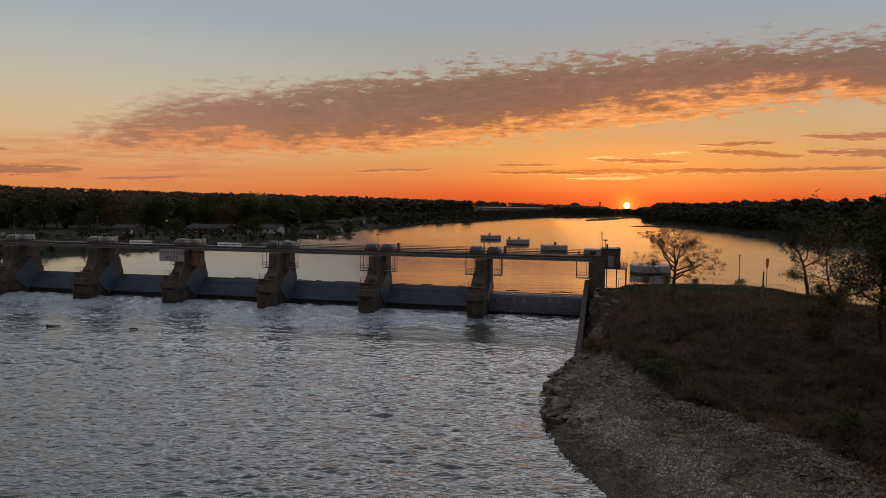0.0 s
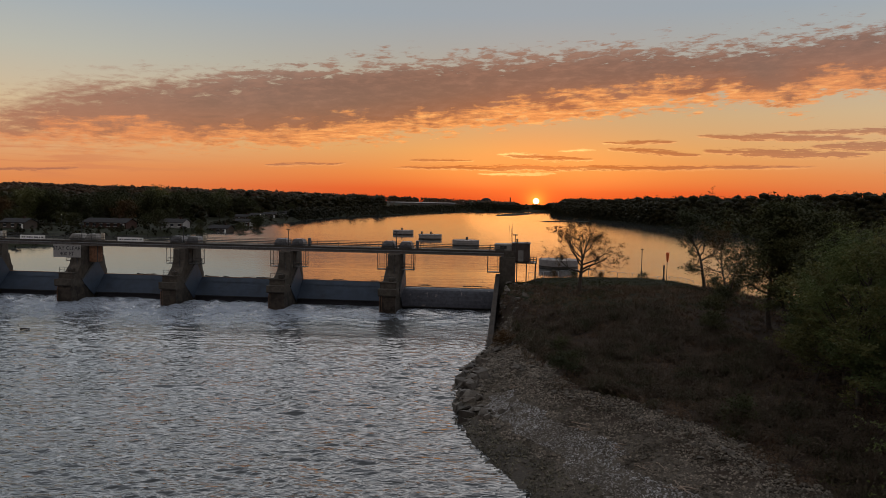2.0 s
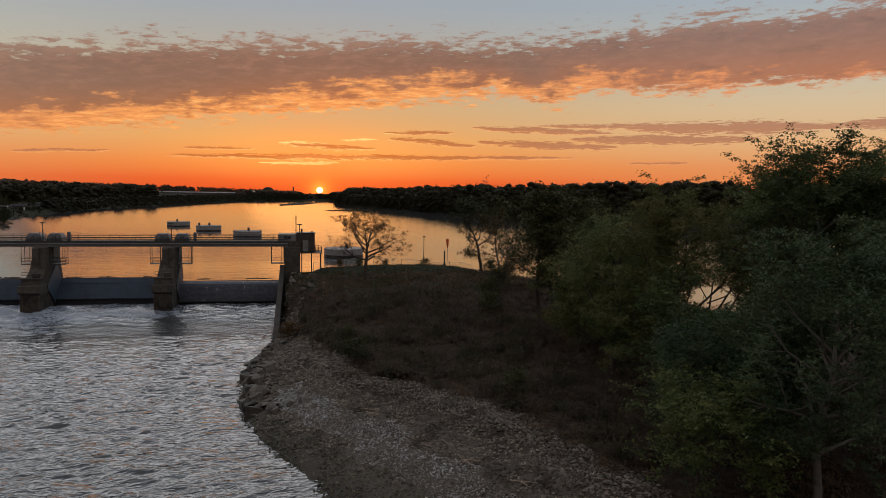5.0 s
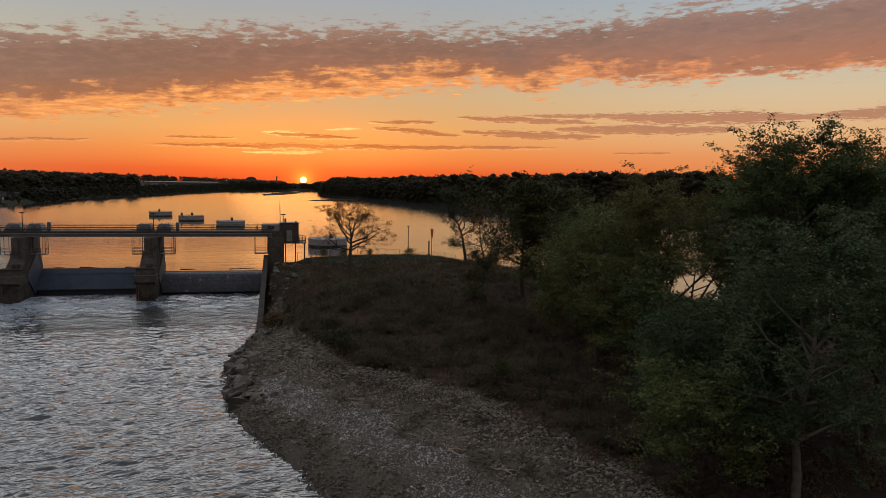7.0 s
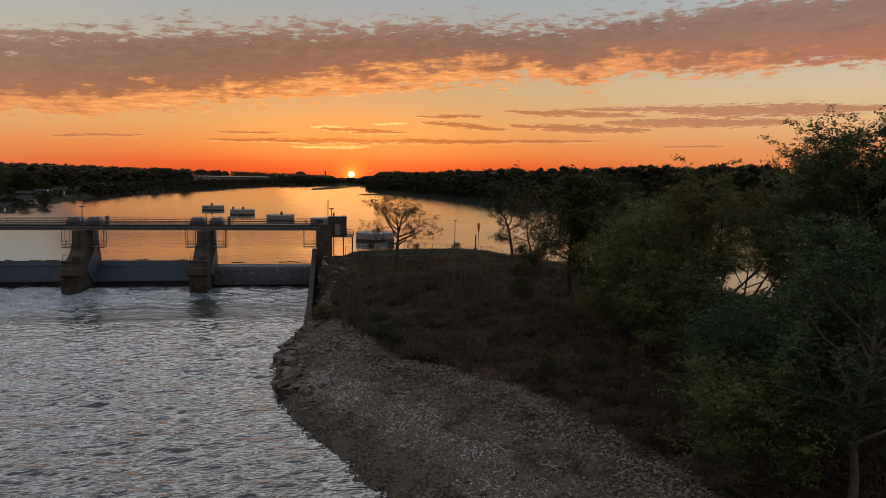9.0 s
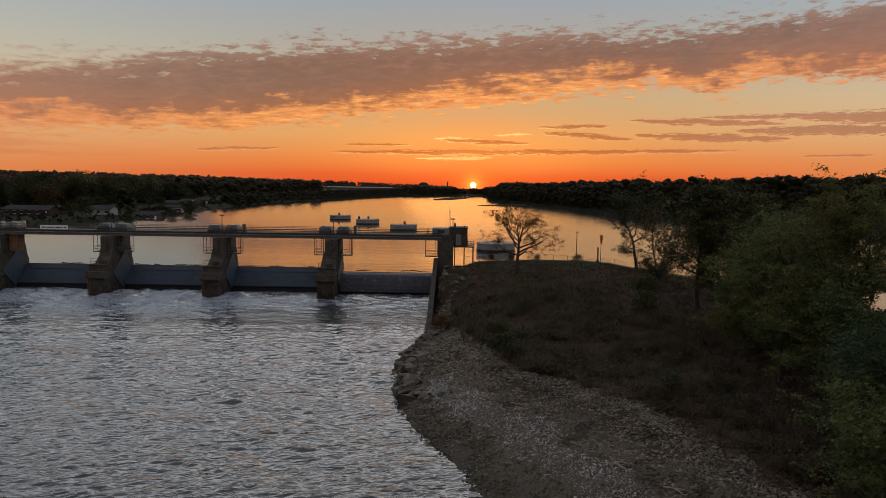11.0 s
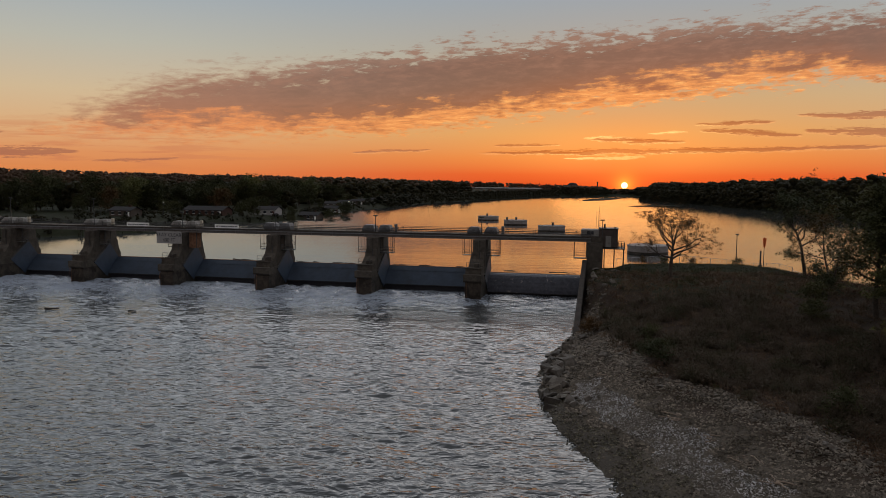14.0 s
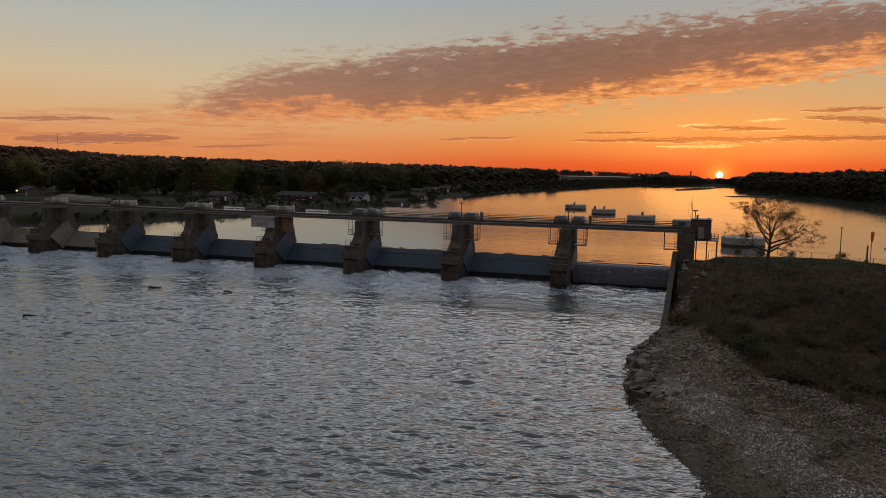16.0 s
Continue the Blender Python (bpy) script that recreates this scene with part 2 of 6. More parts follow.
# ================= materials =================
def material(name, base, rough=0.8, metal=0.0, spread=0.25, scale=3.0, bump=0.3, bump_scale=25.0, second=None,
             second_at=(0.5, 0.7), second_scale=0.6, per_piece=0.0, spec=0.15):
    """A surface with grain, a second stain colour in patches, fine relief and, if asked, a tint that differs from piece to piece."""
    mat = bpy.data.materials.new(name)
    mat.use_nodes = True
    k = Nodes(mat.node_tree)
    at = k.add("ShaderNodeNewGeometry")
    where = at.outputs["Position"]
    grain = k.noise(where, scale, 6, 0.6)
    dark = tuple(c * (1 - spread) for c in base) + (1,)
    light = tuple(min(1, c * (1 + spread)) for c in base) + (1,)
    colour = k.mix(k.step(grain, 0.3, 0.7), dark, light)
    if second:
        patch = k.noise(where, second_scale, 7, 0.62)
        colour = k.mix(k.step(patch, *second_at), colour, tuple(second) + (1,))
    if per_piece:
        r = at.outputs["Random Per Island"]
        colour = k.mix(1.0, colour, k.mix(r, (1 - per_piece,) * 3 + (1,), (1 + per_piece,) * 3 + (1,)), "MULTIPLY")
    p = k.add("ShaderNodeBsdfPrincipled")
    k.link(colour, p.inputs["Base Color"])
    p.inputs["Metallic"].default_value = metal
    p.inputs["Specular IOR Level"].default_value = spec
    k.put(p.inputs["Roughness"], k.step(grain, 0.2, 0.8, max(rough - 0.1, 0.05), min(rough + 0.1, 1)))
    if bump:
        b = k.add("ShaderNodeBump")
        b.inputs["Strength"].default_value, b.inputs["Distance"].default_value = bump, 0.02
        k.link(k.noise(where, bump_scale, 5, 0.6), b.inputs["Height"])
        k.link(b.outputs[0], p.inputs["Normal"])
    k.link(p.outputs[0], k.add("ShaderNodeOutputMaterial").inputs[0])
    return mat


def leaf_material(name, colours, glow=0.25, lively=0.4, ruffle=0.0):
    """Leaves: colour differs leaf by leaf and in broad patches; some light passes through."""
    mat = bpy.data.materials.new(name)
    mat.use_nodes = True
    k = Nodes(mat.node_tree)
    at = k.add("ShaderNodeNewGeometry")
    r = at.outputs["Random Per Island"]
    patch = k.noise(at.outputs["Position"], 0.35, 3, 0.5)
    mixv = k.m("ADD", k.m("MULTIPLY", r, lively), k.m("MULTIPLY", k.step(patch, 0.3, 0.7), 1.0 - lively))
    n = len(colours)
    colour = k.ramp(mixv, [(i / (n - 1), tuple(c) + (1,)) for i, c in enumerate(colours)])
    tone = k.add("ShaderNodeObjectInfo").outputs["Random"]
    colour = k.mix(1.0, colour, k.mix(tone, (0.75, 0.8, 0.8, 1), (1.25, 1.15, 1.0, 1)), "MULTIPLY")
    p = k.add("ShaderNodeBsdfPrincipled")
    k.link(colour, p.inputs["Base Color"])
    p.inputs["Roughness"].default_value, p.inputs["Specular IOR Level"].default_value = 0.75, 0.12
    tr = k.add("ShaderNodeBsdfTranslucent")
    k.link(colour, tr.inputs["Color"])
    if ruffle:
        b = k.add("ShaderNodeBump")
        b.inputs["Strength"].default_value, b.inputs["Distance"].default_value = 1.0, ruffle
        k.link(k.noise(at.outputs["Position"], 0.9, 5, 0.7), b.inputs["Height"])
        k.link(b.outputs[0], p.inputs["Normal"])
    mx = k.add("ShaderNodeMixShader")
    mx.inputs[0].default_value = glow
    k.link(p.outputs[0], mx.inputs[1]), k.link(tr.outputs[0], mx.inputs[2])
    k.link(mx.outputs[0], k.add("ShaderNodeOutputMaterial").inputs[0])
    return mat


def churned(k, where):
    """Roughness of the broken water that boils up below the gates."""
    sep = k.add("ShaderNodeSeparateXYZ")
    k.link(where, sep.inputs[0])
    along = k.m("ADD", k.m("MULTIPLY", sep.outputs[0], -ST), k.m("MULTIPLY", sep.outputs[1], CT))
    return k.step(k.m("SUBTRACT", along, DAM_AT[0] * -ST + DAM_AT[1] * CT), -52.0, -10.0, 0.035, 0.19)


def water_material(name, base, rough, waves, foam=None, ior=1.333, detail=3, lean=None, ridged=False, fade=None):
    """Water: dark body, mirror gloss, ripples by bump. waves: (scale, stretch x, stretch y, height) each. foam: a function of the
    tree that gives its cover."""
    mat = bpy.data.materials.new(name)
    mat.use_nodes = True
    k = Nodes(mat.node_tree)
    where = k.add("ShaderNodeNewGeometry").outputs["Position"]
    height = None
    for i, (scale, sx, sy, amount) in enumerate(waves):
        mp = k.add("ShaderNodeMapping")
        k.link(where, mp.inputs[0])
        mp.inputs["Scale"].default_value, mp.inputs["Rotation"].default_value = (sx, sy, 1), (0, 0, radians(12.9 + 4 * i))
        h = k.noise(mp.outputs[0], scale, detail, 0.5, 0.3)
        if ridged:
            h = k.m("MULTIPLY", k.m("ABSOLUTE", k.m("SUBTRACT", h, 0.5)), -1.0)
        h = k.m("MULTIPLY", h, amount)
        height = h if height is None else k.m("ADD", height, h)
    p = k.add("ShaderNodeBsdfPrincipled")
    if fade:
        height = k.m("MULTIPLY", height, fade(k, where))
    p.inputs["IOR"].default_value = ior
    b = k.add("ShaderNodeBump")
    b.inputs["Strength"].default_value, b.inputs["Distance"].default_value = 1.0, 1.0
    k.link(height, b.inputs["Height"])
    if lean:
        # the faces of the ripples that show from downstream lean that way
        normal = k.add("ShaderNodeVectorMath", "ADD")
        k.link(k.add("ShaderNodeNewGeometry").outputs["Normal"], normal.inputs[0])
        amount = lean(k, where)
        k.link(k.xyz(k.m("MULTIPLY", amount, ST), k.m("MULTIPLY", amount, -CT), 0.0), normal.inputs[1])
        unit = k.add("ShaderNodeVectorMath", "NORMALIZE")
        k.link(normal.outputs[0], unit.inputs[0])
        k.link(unit.outputs[0], b.inputs["Normal"])
    k.link(b.outputs[0], p.inputs["Normal"])
    if foam:
        cover = foam(k, where)
        k.link(k.mix(cover, base, (0.24, 0.28, 0.34, 1)), p.inputs["Base Color"])
        k.link(k.m("MAXIMUM", k.step(cover, 0.0, 1.0, rough, 0.8), churned(k, where)), p.inputs["Roughness"])
    else:
        p.inputs["Base Color"].default_value, p.inputs["Roughness"].default_value = base, rough
    k.link(p.outputs[0], k.add("ShaderNodeOutputMaterial").inputs[0])
    return mat


DAM_AT, DAM_TURN = (4.534, 135.436), -12.858     # foot of the last pier; the dam's line
DAM = pose(DAM_AT[0], DAM_AT[1], 0, 0, 0, DAM_TURN)
CT, ST = math.cos(radians(DAM_TURN)), math.sin(radians(DAM_TURN))


def dam_xy(u, v):
    return DAM_AT[0] + u * CT - v * ST, DAM_AT[1] + u * ST + v * CT


def dam_uv(x, y):
    dx, dy = x - DAM_AT[0], y - DAM_AT[1]
    return dx * CT + dy * ST, -dx * ST + dy * CT


def tail_foam(k, where):
    """White water below the gates, thinning out downstream in torn streaks."""
    dot = k.add("ShaderNodeVectorMath", "DOT_PRODUCT")
    k.link(where, dot.inputs[0])
    dot.inputs[1].default_value = (-ST, CT, 0)
    v = k.m("SUBTRACT", dot.outputs["Value"], DAM_AT[0] * -ST + DAM_AT[1] * CT)
    mp = k.add("ShaderNodeMapping")
    k.link(where, mp.inputs[0])
    mp.inputs["Scale"].default_value, mp.inputs["Rotation"].default_value = (0.55, 1.0, 1), (0, 0, radians(12.9))
    torn = k.noise(mp.outputs[0], 1.3, 9, 0.72, 3.2)
    billow = k.noise(mp.outputs[0], 0.24, 7, 0.62, 1.6)
    patch = k.noise(where, 0.07, 3, 0.5)
    across = k.add("ShaderNodeVectorMath", "DOT_PRODUCT")
    k.link(where, across.inputs[0])
    across.inputs[1].default_value = (CT, ST, 0)
    u = k.m("SUBTRACT", across.outputs["Value"], DAM_AT[0] * CT + DAM_AT[1] * ST)
    # the far bays spill most; the lowered gate by the bank hardly at all
    spill = k.step(u, 12.0, -26.0, 0.0, 1.0)
    near = k.m("MULTIPLY", k.step(v, k.m("SUBTRACT", -24.0, k.m("MULTIPLY", spill, 20.0)), -2.0), k.m("ADD", 0.72, k.m("MULTIPLY", spill, 0.36)))
    limit = k.m("SUBTRACT", 0.70, k.m("MULTIPLY", near, 0.28))
    limit = k.m("SUBTRACT", limit, k.m("MULTIPLY", k.m("SUBTRACT", patch, 0.5), 0.30))
    lace = k.step(k.m("SUBTRACT", torn, limit), 0.0, 0.12)
    bank = k.m("MULTIPLY", k.step(k.m("SUBTRACT", billow, limit), -0.02, 0.12), k.step(torn, 0.38, 0.60, 0.1, 0.9))
    return k.m("MULTIPLY", k.m("MAXIMUM", k.m("MULTIPLY", lace, 0.8), bank), k.step(near, 0.02, 0.3))


def pool_lean(k, where):
    """Wind ripples: livelier towards the houses' bank, calm by the wooded one."""
    sep = k.add("ShaderNodeSeparateXYZ")
    k.link(where, sep.inputs[0])
    across = k.m("ADD", sep.outputs[0], k.m("MULTIPLY", sep.outputs[1], 0.105))
    along = k.m("ADD", k.m("MULTIPLY", sep.outputs[0], -ST), k.m("MULTIPLY", sep.outputs[1], CT))
    calm = k.step(k.m("SUBTRACT", along, DAM_AT[0] * -ST + DAM_AT[1] * CT), 25.0, 90.0, -0.006, 0.018)
    # sheltered water under the trees of the far bank
    return k.m("MULTIPLY", k.step(across, -7.0, 9.0, 0.05, calm), k.step(across, -100.0, -58.0, 0.3, 1.0))


def below_dam(k, where, near, far):
    """Smoother close below the dam, so that the water mirrors the gates and the light between the piers."""
    dot = k.add("ShaderNodeVectorMath", "DOT_PRODUCT")
    k.link(where, dot.inputs[0])
    dot.inputs[1].default_value = (-ST, CT, 0)
    v = k.m("SUBTRACT", dot.outputs["Value"], DAM_AT[0] * -ST + DAM_AT[1] * CT)
    return k.step(v, -14.0, -50.0, near, far)


def tail_fade(k, where):
    return below_dam(k, where, 0.42, 1.02)


def tail_lean(k, where):
    return k.m("MULTIPLY", k.m("ADD", k.m("MULTIPLY", k.noise(where, 0.05, 3, 0.5), 0.08), 0.0), below_dam(k, where, 0.04, 1.0))


TAIL = water_material("tail_water", (0.03, 0.033, 0.034, 1), 0.04,
                      [(0.8, 0.5, 1.0, 0.27), (2.0, 0.5, 1.0, 0.12)], tail_foam, 1.4, 1, tail_lean, True, tail_fade)
POOL = water_material("pool_water", (0.03, 0.034, 0.034, 1), 0.05,
                      [(0.05, 0.3, 1.0, 0.06), (0.45, 0.3, 1.0, 0.026), (1.5, 0.5, 1.0, 0.013)], None, 2.7, lean=pool_lean)
CONCRETE = material("concrete", (0.07, 0.062, 0.052), 0.9, spread=0.22, scale=1.6, bump=0.5, second=(0.05, 0.044, 0.037), second_at=(0.46, 0.64), second_scale=0.6)
WET = material("wet_concrete", (0.05, 0.041, 0.033), 0.7, spread=0.3, scale=1.2, bump=0.6, second=(0.02, 0.017, 0.014), second_at=(0.42, 0.62), second_scale=0.7)
# darker brown concrete for the training wall
DARK_CONCRETE = material("dark_concrete", (0.032, 0.025, 0.02), 0.85, spread=0.3, scale=1.2, bump=0.6, second=(0.018, 0.015, 0.012), second_at=(0.42, 0.62), second_scale=0.7)
GATE = material("gate_paint", (0.044, 0.060, 0.086), 0.5, spread=0.12, scale=0.8, bump=0.15, second=(0.036, 0.044, 0.058), second_at=(0.5, 0.75), second_scale=0.35)
GATE_TAN = material("tan_gate_paint", (0.15, 0.145, 0.115), 0.6, spread=0.15, scale=0.8, bump=0.2, second=(0.09, 0.09, 0.08), second_at=(0.5, 0.7), second_scale=0.4)
GATE_OLD = material("worn_gate_paint", (0.058, 0.062, 0.076), 0.55, spread=0.25, scale=1.4, bump=0.3, second=(0.24, 0.22, 0.21), second_at=(0.60, 0.68), second_scale=0.8)
HOUSEPAINT = material("brown_house_paint", (0.06, 0.047, 0.042), 0.6, spread=0.2, scale=1.5, bump=0.15, second=(0.042, 0.033, 0.028), second_at=(0.5, 0.7), second_scale=0.7)
BRIDGE = material("bridge_paint", (0.135, 0.125, 0.118), 0.6, spread=0.2, scale=1.5, bump=0.15, second=(0.09, 0.07, 0.055), second_at=(0.55, 0.72), second_scale=0.8)
STEEL = material("painted_steel", (0.10, 0.10, 0.105), 0.5, spread=0.2, scale=2.0, bump=0.15, second=(0.10, 0.07, 0.05), second_at=(0.6, 0.75), second_scale=1.2)
DARKSTEEL = material("dark_steel", (0.05, 0.05, 0.05), 0.55, spread=0.25, bump=0.1)
GALV = material("galvanised_steel", (0.30, 0.31, 0.32), 0.45, 0.6, spread=0.15, bump=0.05)
HOUSING = material("housing_paint", (0.19, 0.184, 0.172), 0.6, spread=0.15, scale=2.0, bump=0.15, second=(0.12, 0.11, 0.10), second_at=(0.5, 0.68), second_scale=1.0)
CREAM = material("cream_paint", (0.38, 0.34, 0.27), 0.6, spread=0.12, bump=0.1)
WHITE = material("white_paint", (0.72, 0.72, 0.70), 0.55, spread=0.08, bump=0.1, second=(0.55, 0.53, 0.50), second_at=(0.55, 0.75))
BLACK = material("black_paint", (0.03, 0.03, 0.035), 0.6, spread=0.2, bump=0.05)
CELL = material("cell_concrete", (0.19, 0.178, 0.172), 0.85, spread=0.2, scale=1.0, bump=0.4, second=(0.20, 0.18, 0.16), second_at=(0.5, 0.7), second_scale=0.4)
RUST = material("rusty_steel", (0.16, 0.085, 0.05), 0.8, spread=0.35, scale=2.5, bump=0.4)
ROCK = material("limestone", (0.085, 0.075, 0.064), 0.9, spread=0.3, scale=2.2, bump=0.8, bump_scale=9.0, second=(0.14, 0.13, 0.115), second_at=(0.48, 0.66), second_scale=0.9, per_piece=0.3)
WETROCK = material("wet_rock", (0.042, 0.037, 0.031), 0.75, spread=0.3, scale=2.0, bump=0.8, bump_scale=9.0)
PEBBLE = material("pebbles", (0.29, 0.285, 0.282), 0.9, spread=0.25, scale=4.0, bump=0.4, per_piece=0.5, second=(0.18, 0.166, 0.15), second_at=(0.45, 0.6), second_scale=0.3)
MUDSTONE = material("muddy_pebbles", (0.145, 0.124, 0.10), 0.9, spread=0.3, scale=4.0, bump=0.4, per_piece=0.55, second=(0.055, 0.046, 0.034), second_at=(0.45, 0.6), second_scale=0.3)
RUBBLE = material("limestone_rubble", (0.105, 0.091, 0.074), 0.9, spread=0.3, scale=3.0, bump=0.6, per_piece=0.55)
WET_PEBBLE = material("wet_pebbles", (0.07, 0.062, 0.043), 0.6, spread=0.3, scale=4.0, bump=0.4, per_piece=0.6)
DRIFT = material("driftwood", (0.21, 0.165, 0.13), 0.85, spread=0.3, scale=5.0, bump=0.6, bump_scale=18.0, per_piece=0.25)
SNAG = material("wet_wood", (0.035, 0.03, 0.026), 0.5, spread=0.3, bump=0.5)
BARK = material("bark", (0.05, 0.041, 0.033), 0.95, spread=0.35, scale=4.0, bump=1.0, bump_scale=14.0)
PALEBARK = material("pale_bark", (0.10, 0.09, 0.076), 0.9, spread=0.3, scale=2.5, bump=0.8, bump_scale=10.0, second=(0.10, 0.085, 0.07), second_at=(0.45, 0.6), second_scale=1.2)
GREEN = leaf_material("green_leaves", [(0.052, 0.072, 0.027), (0.072, 0.094, 0.036), (0.100, 0.116, 0.043)], 0.3, 0.15)
DARKGREEN = leaf_material("dark_green_leaves", [(0.030, 0.035, 0.015), (0.042, 0.046, 0.018), (0.058, 0.056, 0.022)], 0.12, 0.2)
OLIVE = leaf_material("olive_leaves", [(0.058, 0.066, 0.024), (0.080, 0.084, 0.031), (0.106, 0.100, 0.038)], 0.3, 0.15)
SILVER = leaf_material("grey_green_leaves", [(0.032, 0.054, 0.028), (0.046, 0.070, 0.036), (0.066, 0.090, 0.046)], 0.25, 0.15)
AUTUMN = leaf_material("autumn_leaves", [(0.03, 0.02, 0.008), (0.052, 0.032, 0.011), (0.085, 0.052, 0.016)])
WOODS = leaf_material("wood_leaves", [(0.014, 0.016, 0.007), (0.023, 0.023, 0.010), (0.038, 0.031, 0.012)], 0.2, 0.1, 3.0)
# autumn brown made paler: the distance haze is put into the leaf colour
HAZY_HILLWOOD = leaf_material("hazy_hill_leaves", [(0.074, 0.051, 0.038), (0.086, 0.059, 0.043), (0.100, 0.068, 0.050)], 0.3, 0.1, 3.0)
GROVE = leaf_material("grove_leaves", [(0.020, 0.024, 0.009), (0.030, 0.034, 0.012), (0.046, 0.044, 0.015)], 0.2, 0.2)
RUSSET = leaf_material("russet_leaves", [(0.036, 0.022, 0.010), (0.058, 0.032, 0.012), (0.078, 0.046, 0.016)], 0.1)
WEED = leaf_material("dry_weeds", [(0.046, 0.041, 0.021), (0.072, 0.048, 0.032), (0.096, 0.062, 0.044), (0.122, 0.083, 0.059), (0.078, 0.057, 0.036)], 0.25, 0.15)
BRUSH = leaf_material("dry_brush", [(0.044, 0.046, 0.022), (0.066, 0.052, 0.034), (0.088, 0.064, 0.048), (0.104, 0.078, 0.058)], 0.3, 0.15)
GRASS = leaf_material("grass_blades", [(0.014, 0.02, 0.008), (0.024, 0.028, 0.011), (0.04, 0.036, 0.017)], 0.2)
ORANGE = material("orange_cloth", (0.62, 0.13, 0.04), 0.85, spread=0.12, bump=0.2)
BRICK = material("brick_wall", (0.06, 0.035, 0.028), 0.9, spread=0.2, bump=0.3)
SIDING = material("pale_siding", (0.26, 0.26, 0.255), 0.7, spread=0.08, bump=0.1)
TAN = material("tan_siding", (0.08, 0.066, 0.055), 0.75, spread=0.1, bump=0.1)
SHINGLE = material("roof_shingles", (0.022, 0.021, 0.022), 0.9, spread=0.25, scale=3, bump=0.5)
# siding of the far warehouse, distance haze mixed into its colour
SHED = material("hazy_shed_siding", (0.11, 0.095, 0.088), 0.75, spread=0.08, bump=0.1)
SIGNBOARD = material("sign_board_paint", (0.26, 0.255, 0.245), 0.6, spread=0.1, bump=0.1)
GLASS = material("window_glass", (0.02, 0.025, 0.03), 0.08, spread=0.1, bump=0.0, spec=0.8)
ASPHALT = material("asphalt", (0.055, 0.055, 0.055), 0.95, spread=0.2, bump=0.5)


def ground_material():
    """Grass, brown weeds, gravel and mud by the lie of the land: gravel near the lower water, turf on top."""
    mat = bpy.data.materials.new("ground")
    mat.use_nodes = True
    k = Nodes(mat.node_tree)
    where = k.add("ShaderNodeNewGeometry").outputs["Position"]
    sep = k.add("ShaderNodeSeparateXYZ")
    k.link(where, sep.inputs[0])
    z = k.m("ADD", sep.outputs[2], k.m("MULTIPLY", k.m("SUBTRACT", k.noise(where, 0.25, 5, 0.6), 0.5), 1.0))
    fine = k.noise(where, 3.5, 6, 0.65)
    gravel = k.ramp(fine, [(0.25, (0.035, 0.029, 0.022, 1)), (0.5, (0.065, 0.055, 0.044, 1)), (0.75, (0.11, 0.096, 0.08, 1))])
    soil = k.ramp(k.noise(where, 0.8, 6, 0.65), [(0.3, (0.022, 0.016, 0.012, 1)), (0.55, (0.038, 0.027, 0.020, 1)), (0.75, (0.034, 0.030, 0.016, 1))])
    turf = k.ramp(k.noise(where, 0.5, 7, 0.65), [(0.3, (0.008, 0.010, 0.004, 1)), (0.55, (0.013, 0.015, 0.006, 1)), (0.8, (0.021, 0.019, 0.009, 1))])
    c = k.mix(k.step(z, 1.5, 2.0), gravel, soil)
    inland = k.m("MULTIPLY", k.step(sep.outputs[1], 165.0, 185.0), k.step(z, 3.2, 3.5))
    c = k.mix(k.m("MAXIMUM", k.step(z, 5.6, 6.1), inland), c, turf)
    wet = k.step(z, 0.6, 0.2)
    c = k.mix(k.m("MULTIPLY", wet, 0.7), c, (0.045, 0.041, 0.036, 1))
    p = k.add("ShaderNodeBsdfPrincipled")
    k.link(c, p.inputs["Base Color"])
    p.inputs["Roughness"].default_value, p.inputs["Specular IOR Level"].default_value = 0.95, 0.06
    b = k.add("ShaderNodeBump")
    b.inputs["Strength"].default_value, b.inputs["Distance"].default_value = 0.9, 0.12
    k.link(k.noise(where, 5.0, 6, 0.7), b.inputs["Height"])
    k.link(b.outputs[0], p.inputs["Normal"])
    k.link(p.outputs[0], k.add("ShaderNodeOutputMaterial").inputs[0])
    return mat


GROUND = ground_material()


